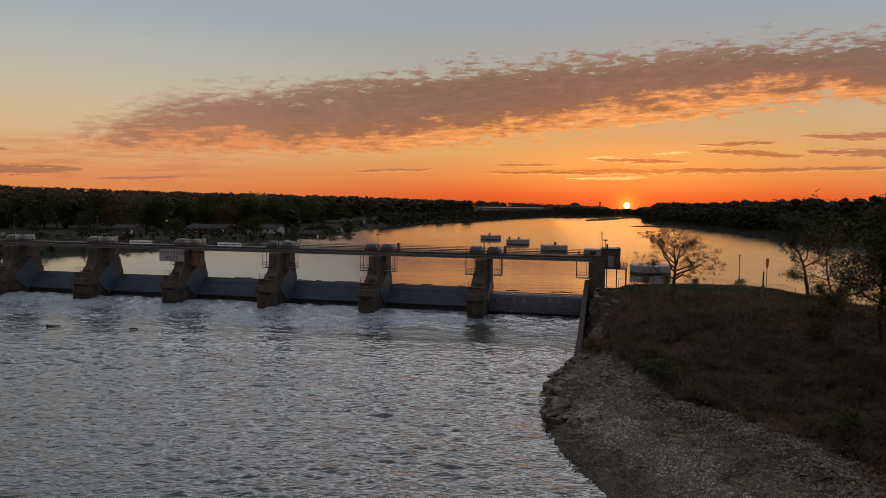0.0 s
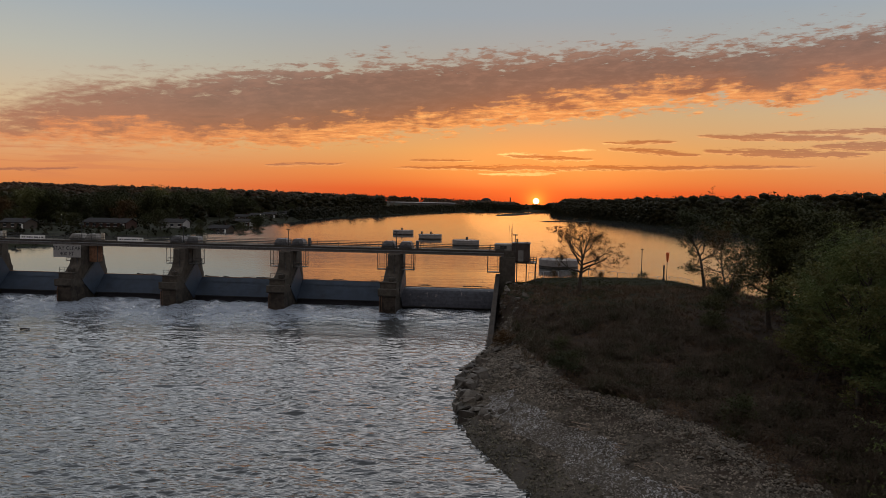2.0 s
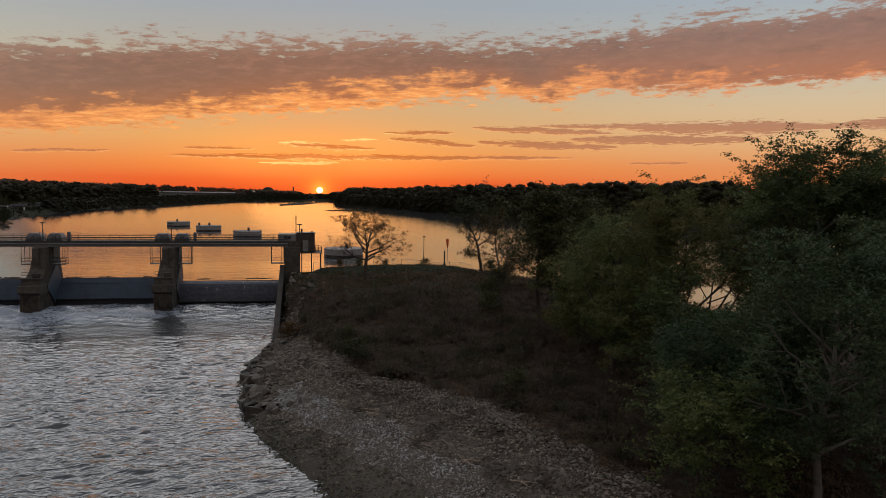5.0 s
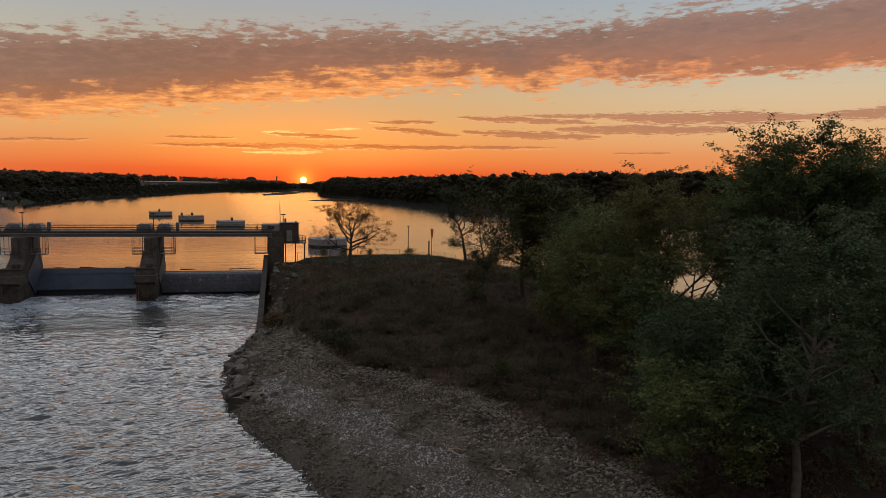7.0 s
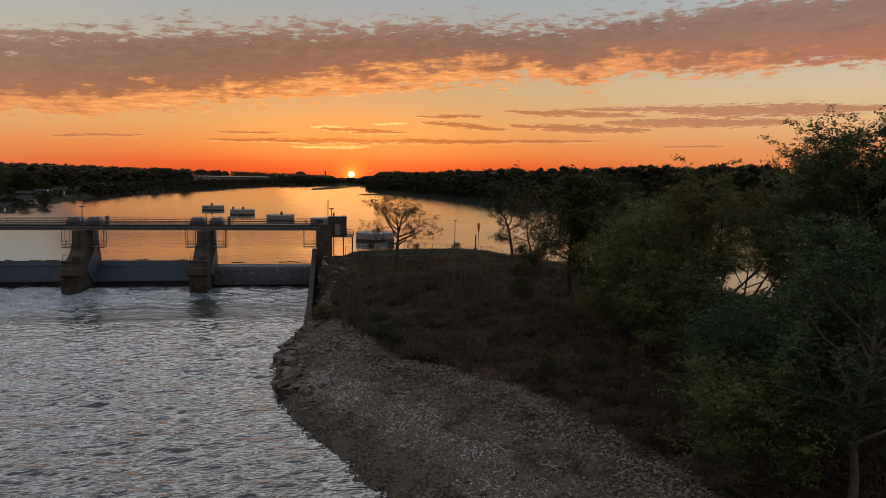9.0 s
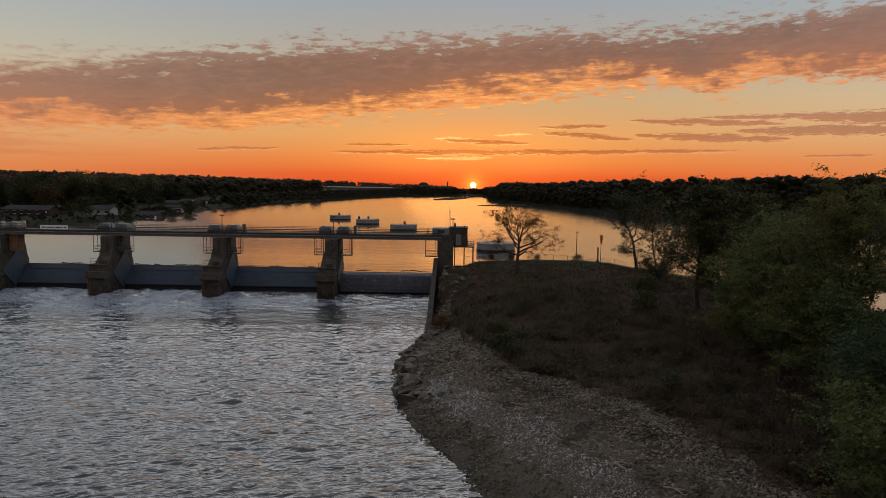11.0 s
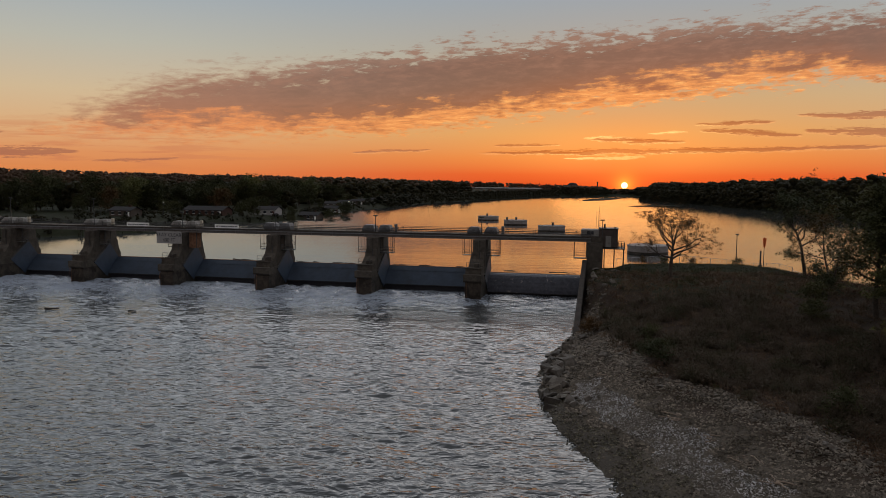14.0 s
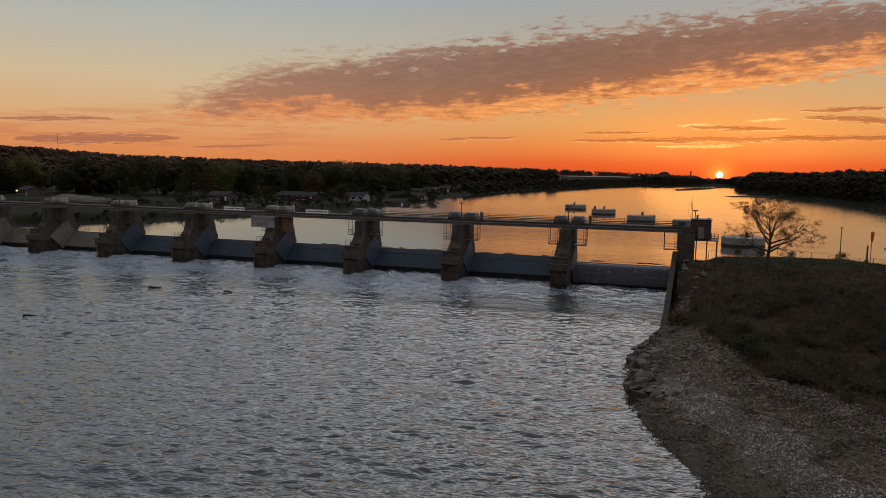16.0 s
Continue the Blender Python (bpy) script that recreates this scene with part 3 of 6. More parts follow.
# ================= building blocks =================
class Shape:
    """Vertices and faces that become one mesh."""

    def __init__(self):
        self.v, self.f = [], []

    def add(self, verts, faces):
        n = len(self.v)
        self.v += [tuple(p) for p in verts]
        self.f += [tuple(i + n for i in f) for f in faces]
        return self

    def box(self, x0, x1, y0, y1, z0, z1, c=0.0):
        """A box; c takes that much off every edge."""
        if not c:
            return self.add([(x, y, z) for z in (z0, z1) for y in (y0, y1) for x in (x0, x1)],
                            [(0, 2, 3, 1), (4, 5, 7, 6), (0, 1, 5, 4), (2, 6, 7, 3), (0, 4, 6, 2), (1, 3, 7, 5)])
        bm = bmesh.new()
        for sx in (0, 1):
            for sy in (0, 1):
                for sz in (0, 1):
                    p = [(x0, x1)[sx], (y0, y1)[sy], (z0, z1)[sz]]
                    s = [1 - 2 * sx, 1 - 2 * sy, 1 - 2 * sz]
                    for a in range(3):
                        q = list(p)
                        for b in range(3):
                            if b != a:
                                q[b] += s[b] * c
                        bm.verts.new(q)
        bmesh.ops.convex_hull(bm, input=bm.verts)
        bmesh.ops.dissolve_limit(bm, angle_limit=0.01, verts=bm.verts, edges=bm.edges)
        bm.verts.index_update()
        self.add([v.co[:] for v in bm.verts], [[v.index for v in f.verts] for f in bm.faces])
        bm.free()
        return self

    def prism(self, profile, x0, x1, taper=0.0):
        """A profile of (y, z) drawn out from x0 to x1; anticlockwise seen from +x."""
        n = len(profile)
        a = [(x0, y, z) for y, z in profile]
        b = [(x1, y, z) for y, z in profile]
        side = [(i, (i + 1) % n, n + (i + 1) % n, n + i) for i in range(n)]
        return self.add(a + b, [tuple(reversed(range(n))), tuple(range(n, 2 * n))] + [tuple(reversed(s)) for s in side])

    def tube(self, p, q, r0, r1=None, n=6, cap=True):
        p, q = Vector(p), Vector(q)
        r1 = r0 if r1 is None else r1
        d = (q - p).normalized()
        a = d.orthogonal().normalized()
        b = d.cross(a)
        ring = [(math.cos(2 * math.pi * i / n), math.sin(2 * math.pi * i / n)) for i in range(n)]
        vs = [p + (a * c + b * s) * r0 for c, s in ring] + [q + (a * c + b * s) * r1 for c, s in ring]
        fs = [(i, (i + 1) % n, n + (i + 1) % n, n + i) for i in range(n)]
        if cap:
            fs += [tuple(reversed(range(n))), tuple(range(n, 2 * n))]
        return self.add(vs, fs)

    def path(self, pts, radii, n=6):
        """A tube with one skin through all the points."""
        vs, fs = [], []
        d0 = (Vector(pts[-1]) - Vector(pts[0])).normalized()
        a = d0.orthogonal().normalized()
        b = d0.cross(a)
        for p, r in zip(pts, radii):
            vs += [Vector(p) + (a * math.cos(2 * math.pi * i / n) + b * math.sin(2 * math.pi * i / n)) * r for i in range(n)]
        for k in range(len(pts) - 1):
            fs += [(k * n + i, k * n + (i + 1) % n, (k + 1) * n + (i + 1) % n, (k + 1) * n + i) for i in range(n)]
        fs += [tuple(reversed(range(n))), tuple(range((len(pts) - 1) * n, len(pts) * n))]
        return self.add(vs, fs)

    def lathe(self, rings, n=32, cx=0.0, cy=0.0):
        """Rings of (radius, z), closed at both ends."""
        vs, fs = [], []
        for r, z in rings:
            vs += [(cx + r * math.cos(2 * math.pi * i / n), cy + r * math.sin(2 * math.pi * i / n), z) for i in range(n)]
        for k in range(len(rings) - 1):
            fs += [(k * n + i, k * n + (i + 1) % n, (k + 1) * n + (i + 1) % n, (k + 1) * n + i) for i in range(n)]
        fs += [tuple(reversed(range(n))), tuple(range((len(rings) - 1) * n, len(rings) * n))]
        return self.add(vs, fs)

    def mesh(self, name, mat, smooth=False):
        me = bpy.data.meshes.new(name)
        me.from_pydata(self.v, [], self.f)
        me.materials.append(mat)
        if smooth:
            me.polygons.foreach_set("use_smooth", [True] * len(me.polygons))
        me.update()
        return me


def array_mesh(name, verts, quads, mat, smooth=False):
    """A mesh straight from arrays of vertices and of quads."""
    me = bpy.data.meshes.new(name)
    me.vertices.add(len(verts))
    me.vertices.foreach_set("co", np.ascontiguousarray(verts, dtype=np.float32).ravel())
    me.loops.add(quads.size)
    me.loops.foreach_set("vertex_index", np.ascontiguousarray(quads, dtype=np.int32).ravel())
    w = quads.shape[1]
    me.polygons.add(len(quads))
    me.polygons.foreach_set("loop_start", np.arange(0, quads.size, w, dtype=np.int32))
    me.polygons.foreach_set("use_smooth", np.full(len(quads), smooth))
    me.materials.append(mat)
    me.update(calc_edges=True)
    return me


def part(name, shape, mat, parent, label="", at=None, smooth=False):
    """One mesh object under a thing or under a part."""
    ob = new(name, shape.mesh(name, mat, smooth) if isinstance(shape, Shape) else shape)
    ob.parent = parent
    if at is not None:
        ob.matrix_local = at
    return tagged(ob, label)


def thing(name, m, label, category, group="", kind=""):
    """An empty at a thing's base, for its parts."""
    ob = new(name)
    ob.empty_display_size = 0.3
    ob.matrix_world = m
    return tagged(ob, label, category, group, kind)


def solid(name, shape, mat, m, label, category, group="", kind="", smooth=False):
    """A thing that is one mesh."""
    ob = new(name, shape.mesh(name, mat, smooth) if isinstance(shape, Shape) else shape)
    ob.matrix_world = m
    return tagged(ob, label, category, group, kind)


# ================= lie of the land =================
POOL_Z = 3.7
SHORE_Y = (30, 45.6, 52, 56, 60, 63, 69, 76, 84, 90, 96, 102, 110, 131)
SHORE_X = (14.5, 13.1, 12.0, 11.4, 10.6, 10.1, 10.3, 10.8, 12.4, 14.2, 16.6, 18.8, 20.9, 25.7)
TAIL_EDGE = [(x, y) for x, y in zip(SHORE_X, SHORE_Y)] + [dam_xy(24, 9), dam_xy(-172, 9), (-190, 60), (-230, -400), (60, -400), (18, -60)]
POOL_EDGE = [dam_xy(-172, 9), dam_xy(24, 9), dam_xy(24.5, 14), (33, 145), (46, 148), (60, 147), (67, 138), (69, 122), (73, 102), (76, 86),
             (88, 62), (120, 30), (300, -60), (560, 0), (500, 200), (390, 380), (305, 480), (260, 545), (250, 600), (262, 700), (262, 790),
             (264, 900), (268, 985), (308, 1110), (368, 1230), (430, 1330), (330, 1370), (207, 1290), (119, 1090), (43, 866),
             (-18, 709), (-42, 579), (-60, 476), (-64, 385), (-78, 339), (-89, 303), (-98, 262), (-120, 238), (-146, 205)]


def edge_distance(x, y, ring):
    """Distance to a closed outline: negative inside, positive outside."""
    best, inside = np.full(x.shape, 1e18), np.zeros(x.shape, bool)
    for (ax, ay), (bx, by) in zip(ring, ring[1:] + ring[:1]):
        dx, dy = bx - ax, by - ay
        t = np.clip(((x - ax) * dx + (y - ay) * dy) / (dx * dx + dy * dy), 0, 1)
        best = np.minimum(best, (x - ax - t * dx) ** 2 + (y - ay - t * dy) ** 2)
        if dy:
            inside ^= ((ay > y) != (by > y)) & (x < (y - ay) / dy * dx + ax)
    d = np.sqrt(best)
    return np.where(inside, -d, d)


def soft(x, lo, hi):
    t = np.clip((x - lo) / (hi - lo), 0, 1)
    return t * t * (3 - 2 * t)


def height(x, y):
    x, y = np.asarray(x, float), np.asarray(y, float)
    wob = 1.2 * np.sin(x * 0.21 + y * 0.13) + 0.8 * np.sin(x * 0.37 - y * 0.29)
    far = soft(np.hypot(x, y), 150, 400)
    dp = edge_distance(x, y, POOL_EDGE) + wob * (0.25 + 1.2 * far)
    dt = edge_distance(x, y, TAIL_EDGE)
    reach = np.interp(y, (20, 35, 52, 62, 75, 90, 131), (16, 16, 17, 15, 9, 5, 2.5))
    r, az = np.hypot(x, y), np.degrees(np.arctan2(x, y))
    rise = np.interp(az, (-60, -36, -30, -23, -15, -6, 1, 8, 12, 20, 40, 90), (40, 42, 30, 25, 23, 18, 13, 6, 1.5, 2, 6, 6))
    flat = 6.2 + rise * soft(r, 430, 1900)
    bank = np.minimum(3.7 + np.maximum(dp, 0) * 0.5, flat)
    beach = 0.05 + 2.0 * np.clip(dt / reach, 0, 1) ** 0.85
    slope = beach + np.interp(y, (100, 125), (4.1, 4.9)) * soft(y, 66, 113) * soft(dt, np.interp(y, (98, 116), (3, 0.0)), np.interp(y, (96, 118), (14, 2.2))) + 2.6 * soft(dt, 20, 60) * (1 - soft(y, 66, 113))
    slope = slope + 0.10 * wob * soft(dt, 4, 14)
    z = np.minimum(bank, np.where(y < 150, slope, 1e3))
    u, v = dam_uv(x, y)
    z = np.where(dp < 0, np.where((v < 42) & (u < 21), -3.2, 3.7 - np.minimum(3.0, 0.15 - 0.2 * dp)), z)
    z = np.where(dt < 0, -np.minimum(3.0, 0.10 - 0.25 * dt), z)
    return z


def ground_z(x, y):
    return float(height(np.array([x]), np.array([y]))[0])


def spaced(*stretches):
    return np.unique(np.concatenate([np.linspace(a, b, n) for a, b, n in stretches]))


def grid_mesh(name, xs, ys, zfun, mat, smooth=True):
    gx, gy = np.meshgrid(xs, ys)
    verts = np.stack([gx, gy, zfun(gx, gy)], -1).reshape(-1, 3)
    i = np.arange(len(xs) * len(ys)).reshape(len(ys), len(xs))
    quads = np.stack([i[:-1, :-1], i[:-1, 1:], i[1:, 1:], i[1:, :-1]], -1).reshape(-1, 4)
    return array_mesh(name, verts, quads, mat, smooth)


def build_ground():
    out = 300 * (4600 / 300) ** np.linspace(0, 1, 16)
    xs = np.unique(np.concatenate([-out, np.linspace(-300, -12, 49), np.linspace(-12, 84, 108), np.linspace(84, 300, 40), out]))
    far = 1500 * (4600 / 1500) ** np.linspace(0, 1, 10)
    ys = np.unique(np.concatenate([-far, np.linspace(-1500, -60, 8), np.linspace(-60, 22, 12), np.linspace(22, 152, 146),
                                   np.linspace(152, 500, 60), np.linspace(500, 1500, 52), far]))
    rng = np.random.default_rng(4)
    rough = rng.normal(0, 1, (len(ys), len(xs)))

    def zfun(x, y):
        z = height(x, y)
        return z + 0.05 * rough * ((x > -12) & (x < 84) & (y > 22) & (y < 152))
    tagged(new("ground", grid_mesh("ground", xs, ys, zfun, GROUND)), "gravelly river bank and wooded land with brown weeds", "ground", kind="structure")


def build_water():
    us = spaced((-172, -120, 60), (-120, -60, 125), (-60, 24, 260), (24, 70, 10))
    vs = spaced((-520, -110, 16), (-110, -92, 50), (-92, -50, 165), (-50, 10, 180))
    rng = np.random.default_rng(9)

    def sea(size, cells, lo, hi, spread, power):
        """A repeating patch of random short waves, most of them running down the river, with unit slope."""
        kx = np.fft.fftfreq(cells, size / cells) * 2 * math.pi
        gx, gy = np.meshgrid(kx, kx)
        kk = np.hypot(gx, gy) + 1e-9
        ang = np.arctan2(np.abs(gx), np.abs(gy))
        amp = kk ** -power * np.exp(-(ang / spread) ** 2) * ((kk > 2 * math.pi / hi) & (kk < 2 * math.pi / lo))
        f = np.fft.ifft2(amp * np.exp(1j * rng.uniform(0, 2 * math.pi, (cells, cells)))).real
        return f / np.gradient(f, size / cells)[0].std()

    def sample(f, size, x, y):
        n = f.shape[0]
        x, y = x / size * n, y / size * n
        i, j = np.floor(x).astype(int), np.floor(y).astype(int)
        a, b = x - i, y - j
        i0, i1, j0, j1 = i % n, (i + 1) % n, j % n, (j + 1) % n
        return f[j0, i0] * (1 - a) * (1 - b) + f[j0, i1] * a * (1 - b) + f[j1, i0] * (1 - a) * b + f[j1, i1] * a * b
    short, long_, boil = sea(53.0, 384, 0.6, 2.3, 0.95, 2.0), sea(97.0, 256, 3.5, 12.0, 0.9, 2.6), sea(61.0, 384, 0.6, 5.0, 3.0, 2.4)

    def zfun(u, v):
        wu, wv = u + 1.5 * np.sin(v * 0.07), v + 1.2 * np.sin(u * 0.05)
        calm = 0.55 + 0.45 * soft(np.sin(u * 0.09 + 1.3 * np.sin(v * 0.06)) + np.sin(v * 0.11 - u * 0.03), -1.2, 1.2)
        z = (0.19 * sample(short, 53.0, wu, wv) + 0.05 * sample(long_, 97.0, wu, wv)) * calm
        z *= 1 - 0.55 * soft(v, -34, -6)
        churn = soft(v, -30, 0) * (1 - 0.7 * soft(u, -22, -4))
        z += churn * 0.2 * sample(boil, 61.0, wu, wv)
        z *= (v > -112)
        z += 0.45 * np.exp(-((v - 3.5) / 3.0) ** 2) * (0.6 + 0.4 * np.sin(u * 0.9 + np.sin(u * 0.37) * 2))
        return z
    ob = new("water_tail", grid_mesh("water_tail", us, vs, zfun, TAIL))
    ob.matrix_world = DAM
    tagged(ob, "rippled grey river water below the dam, foaming", "river", kind="structure")
    quad = Shape()
    pts = [dam_xy(-176, 10.2), dam_xy(24, 10.2), (40, 120), (80, 40), (320, -80), (620, -20), (560, 1500), (0, 1500), (-260, 900), (-230, 240)]
    quad.add([(x, y, POOL_Z) for x, y in pts], [tuple(range(len(pts)))])
    tagged(new("water_pool", quad.mesh("water_pool", POOL)), "calm river pool above the dam mirroring the sunset", "river", kind="structure")


build_ground()
build_water()

# ================= dam =================
BAY, PIER_W = 21.28, 3.0
PIERS = 9


def build_pier(n):
    m = DAM @ pose(-BAY * n, 0, 0)
    t = thing("dam_pier", m, "weathered concrete dam pier with stained nose", "dam pier", "piers of the dam")
    s = Shape().prism([(0.0, -3.0), (13.0, -3.0), (13.0, 3.2), (0.35, 3.2), (0.0, 2.6)], 0.0, PIER_W)
    part("pier_base", s, WET, t, "dark wet stained concrete")
    s = Shape().prism([(-0.35, 3.35), (-0.1, 3.1), (5.0, 3.1), (5.0, 4.5), (-0.35, 4.5)], -0.3, PIER_W + 0.12)
    part("corbel", s, CONCRETE, t)
    s = Shape().box(0.75, PIER_W + 0.02, 3.8, 11.2, 4.4, 10.75, 0.08)
    part("pier_wall", s, CONCRETE, t)
    rings = [(-0.10, 0.7, 12.6, 4.5), (-0.06, 0.8, 12.5, 5.55), (0.25, 2.3, 12.2, 5.75), (0.55, 3.3, 11.8, 7.1), (0.66, 3.66, 11.5, 8.4)]
    vs = [q for x, y, b, z in rings for q in ((x, y, z), (PIER_W - 0.05, y, z), (PIER_W - 0.05, b, z), (x, b, z))]
    f = [(3, 2, 1, 0), (16, 17, 18, 19)] + [(a + k, b + k, b + k + 4, a + k + 4) for k in (0, 4, 8, 12) for a, b in ((0, 1), (1, 2), (2, 3), (3, 0))]
    part("buttress", Shape().add(vs, f), CONCRETE, t)
    part("ledge", Shape().box(-0.2, PIER_W + 0.02, 0.6, 2.2, 5.5, 5.72, 0.04), CONCRETE, t)
    s = Shape()
    for x in (0.1, 1.2, 2.4):
        s.tube((x, 0.8, 5.7), (x, 0.8, 6.75), 0.035)
    s.tube((0.1, 0.8, 6.75), (2.4, 0.8, 6.75), 0.035).tube((0.1, 0.8, 6.25), (2.4, 0.8, 6.25), 0.03)
    part("ledge_rail", s, DARKSTEEL, t)
    s = Shape().box(0.85, 1.9, 3.45, 3.82, 6.9, 10.6, 0.05)
    part("pilaster", s, CONCRETE, t)
    part("nose_panel", Shape().box(0.45, 2.5, -0.05, 0.02, 0.5, 2.2, 0.02), WET, t)
    part("cable_tray", Shape().box(2.1, 2.25, 3.3, 3.45, 6.5, 8.6, 0.02), DARKSTEEL, t)
    s = Shape()
    for i in range(4):
        s.box(0.1, 0.2, -0.42, -0.36, 0.4 + i * 0.7, 0.46 + i * 0.7)
    s.tube((0.1, -0.4, 0.2), (0.1, -0.4, 3.2), 0.03).tube((0.45, -0.4, 0.2), (0.45, -0.4, 3.2), 0.03)
    part("ladder", s, RUST, t)
    s = Shape().box(1.5, 2.5, 1.2, 2.2, 5.7, 6.5, 0.08)
    part("trunnion_block", s, CONCRETE, t)
    return t


def build_gate(n):
    """The gate in the bay to the right of pier n, seen from below the dam: a sloping skin between two end plates."""
    w = BAY - PIER_W - 0.26
    old = n == 0
    m = DAM @ pose(-BAY * n + PIER_W + 0.13, 0, 0)
    t = thing("tainter_gate", m, "worn grey steel gate, scuffed and lowered" if old else ("dull tan steel dam gate with sloping skin" if n >= 6 else "blue-grey painted steel dam gate with sloping skin"),
              "dam gate", "gates of the dam")
    drop = 0.55 if old else 0.0
    mat = GATE_OLD if old else (GATE_TAN if n >= 6 else GATE)
    arc = [(7.3 + 3.9 * q + -0.18 * math.sin(math.pi * q), 0.55 + (3.95 - drop) * q) for q in (0.16, 0.25, 0.4, 0.55, 0.7, 0.85, 1.0)]
    if old:
        arc = [(6.6 + 3.0 * (1 - math.cos(q * 1.57)), 0.55 + (3.95 - drop) * math.sin(q * 1.57)) for q in (0, 0.12, 0.25, 0.4, 0.55, 0.7, 0.85, 1.0)]
    back = [(y + 0.55, z - 0.02) for y, z in reversed(arc)]
    part("skin_plate", Shape().prism(list(reversed(arc + back)), 0.0, w), mat, t)
    # black box added behind the lip as the shadow gap under the gate
    part("shadow_strip", Shape().box(0.0, w, arc[0][0] + 0.7, arc[0][0] + 1.2, -0.6, arc[0][1] + 0.15, 0.02), BLACK, t, "black strip for the shadow gap under the gate")
    s = Shape().tube((0.0, arc[0][0] + 0.2, arc[0][1] - 0.05), (w, arc[0][0] + 0.2, arc[0][1] - 0.05), 0.16, n=8)
    part("gate_lip", s, DARKSTEEL, t, "dark steel lip")
    s = Shape().box(0.0, w, arc[-1][0] + 0.02, arc[-1][0] + 0.5, arc[-1][1] - 0.02, arc[-1][1] + 0.08, 0.02)
    part("crest_seal", s, RUST, t)
    for side, x in (("l", -0.02), ("r", w - 0.06)):
        if old and side == "r":
            continue
        quad = [(3.3, 4.0), (7.4, 0.5), (11.3, 4.5), (8.6, 7.9)]
        part("end_plate", Shape().prism(quad, x, x + 0.08), mat, t)
        rim = Shape().tube((x + 0.04, 3.3, 4.0), (x + 0.04, 8.6, 7.9), 0.2).tube((x + 0.04, 8.6, 7.9), (x + 0.04, 11.3, 4.5), 0.07)
        part("end_rim", rim, DARKSTEEL, t)
    return t


def rail_span(t, x0, x1, y, z, step=2.6):
    n = max(1, round((x1 - x0) / step))
    for i in range(n + 1):
        x = x0 + (x1 - x0) * i / n
        part("rail_post", Shape().tube((x, y, z), (x, y, z + 1.02), 0.045), DARKSTEEL, t)
    for dz in (0.36, 0.7, 1.02):
        part("handrail" if dz > 1 else "midrail", Shape().tube((x0, y, z + dz), (x1, y, z + dz), 0.075 if dz < 0.4 else 0.03), DARKSTEEL, t)


def build_span(n):
    """The service bridge over the bay to the right of pier n."""
    x0, x1 = -BAY * n + PIER_W / 2 + 0.02, -BAY * (n - 1) + PIER_W / 2 - 0.02
    t = thing("service_bridge", DAM @ pose(0, 0, 0), "dark steel service bridge span with pipe handrails", "footbridge", "spans of the service bridge")
    for y in (5.2, 8.6):
        s = Shape().box(x0, x1, y - 0.02, y + 0.02, 10.82, 11.62).box(x0, x1, y - 0.17, y + 0.17, 10.78, 10.82).box(x0, x1, y - 0.17, y + 0.17, 11.60, 11.64)
        for i in range(9):
            x = x0 + 1.6 + i * (x1 - x0 - 3.2) / 8
            s.box(x - 0.02, x + 0.02, y - 0.16, y + 0.16, 10.82, 11.6)
        part("girder", s, BRIDGE, t)
    part("deck", Shape().box(x0, x1, 4.85, 8.95, 11.642, 11.80, 0.02), CONCRETE, t)
    part("conduit", Shape().tube((x0, 4.98, 11.35), (x1, 4.98, 11.35), 0.07), GALV, t)
    for y in (4.95, 8.85):
        rail_span(t, x0 + 0.1, x1 - 0.1, y, 11.8)
    return t


def housing_mesh(length, mat, height_=1.3):
    c = 0.38
    low = [(0, 5.3, 0), (length, 5.3, 0), (length, 8.0, 0), (0, 8.0, 0)]
    mid = [(x, y, height_ * 0.45) for x, y, _ in low]
    top = [(c, 5.3 + c, height_), (length - c, 5.3 + c, height_), (length - c, 8.0 - c, height_), (c, 8.0 - c, height_)]
    f = [(3, 2, 1, 0), (8, 9, 10, 11)] + [(a + k, b + k, b + k + 4, a + k + 4) for k in (0, 4) for a, b in ((0, 1), (1, 2), (2, 3), (3, 0))]
    return Shape().add(low + mid + top, f)


def build_housing(x, length, n):
    pale = n >= 3
    t = thing("hoist_housing", DAM @ pose(x, 0, 11.8), "pale weathered gate hoist housing with bolted cover" if pale else "grey steel gate hoist housing with chamfered roof",
              "machinery housing", "hoist housings on the dam")
    mat = HOUSING if pale else STEEL
    part("casing", housing_mesh(length, mat), mat, t)
    part("skirt", Shape().box(-0.08, length + 0.08, 5.2, 8.1, 0.0, 0.12, 0.02), DARKSTEEL, t)
    for i in range(2):
        part("lifting_lug", Shape().tube((length * (0.25 + 0.5 * i), 6.6, 1.28), (length * (0.25 + 0.5 * i), 6.6, 1.45), 0.06), DARKSTEEL, t)
    part("access_door", Shape().box(length * 0.35, length * 0.65, 5.26, 5.30, 0.15, 0.9, 0.01), mat, t)


def build_cabinet(x, n):
    t = thing("control_cabinet", DAM @ pose(x, 5.6, 11.8), "narrow cream metal control cabinet on the service bridge", "cabinet", "control cabinets on the dam")
    part("body", Shape().box(0, 0.55, 0, 0.5, 0.12, 1.55, 0.03), CREAM if n >= 2 else STEEL, t)
    part("plinth", Shape().box(0.03, 0.52, 0.03, 0.47, 0.0, 0.12), DARKSTEEL, t)
    part("door", Shape().box(0.04, 0.51, -0.025, -0.002, 0.2, 1.45, 0.01), CREAM if n >= 2 else STEEL, t)


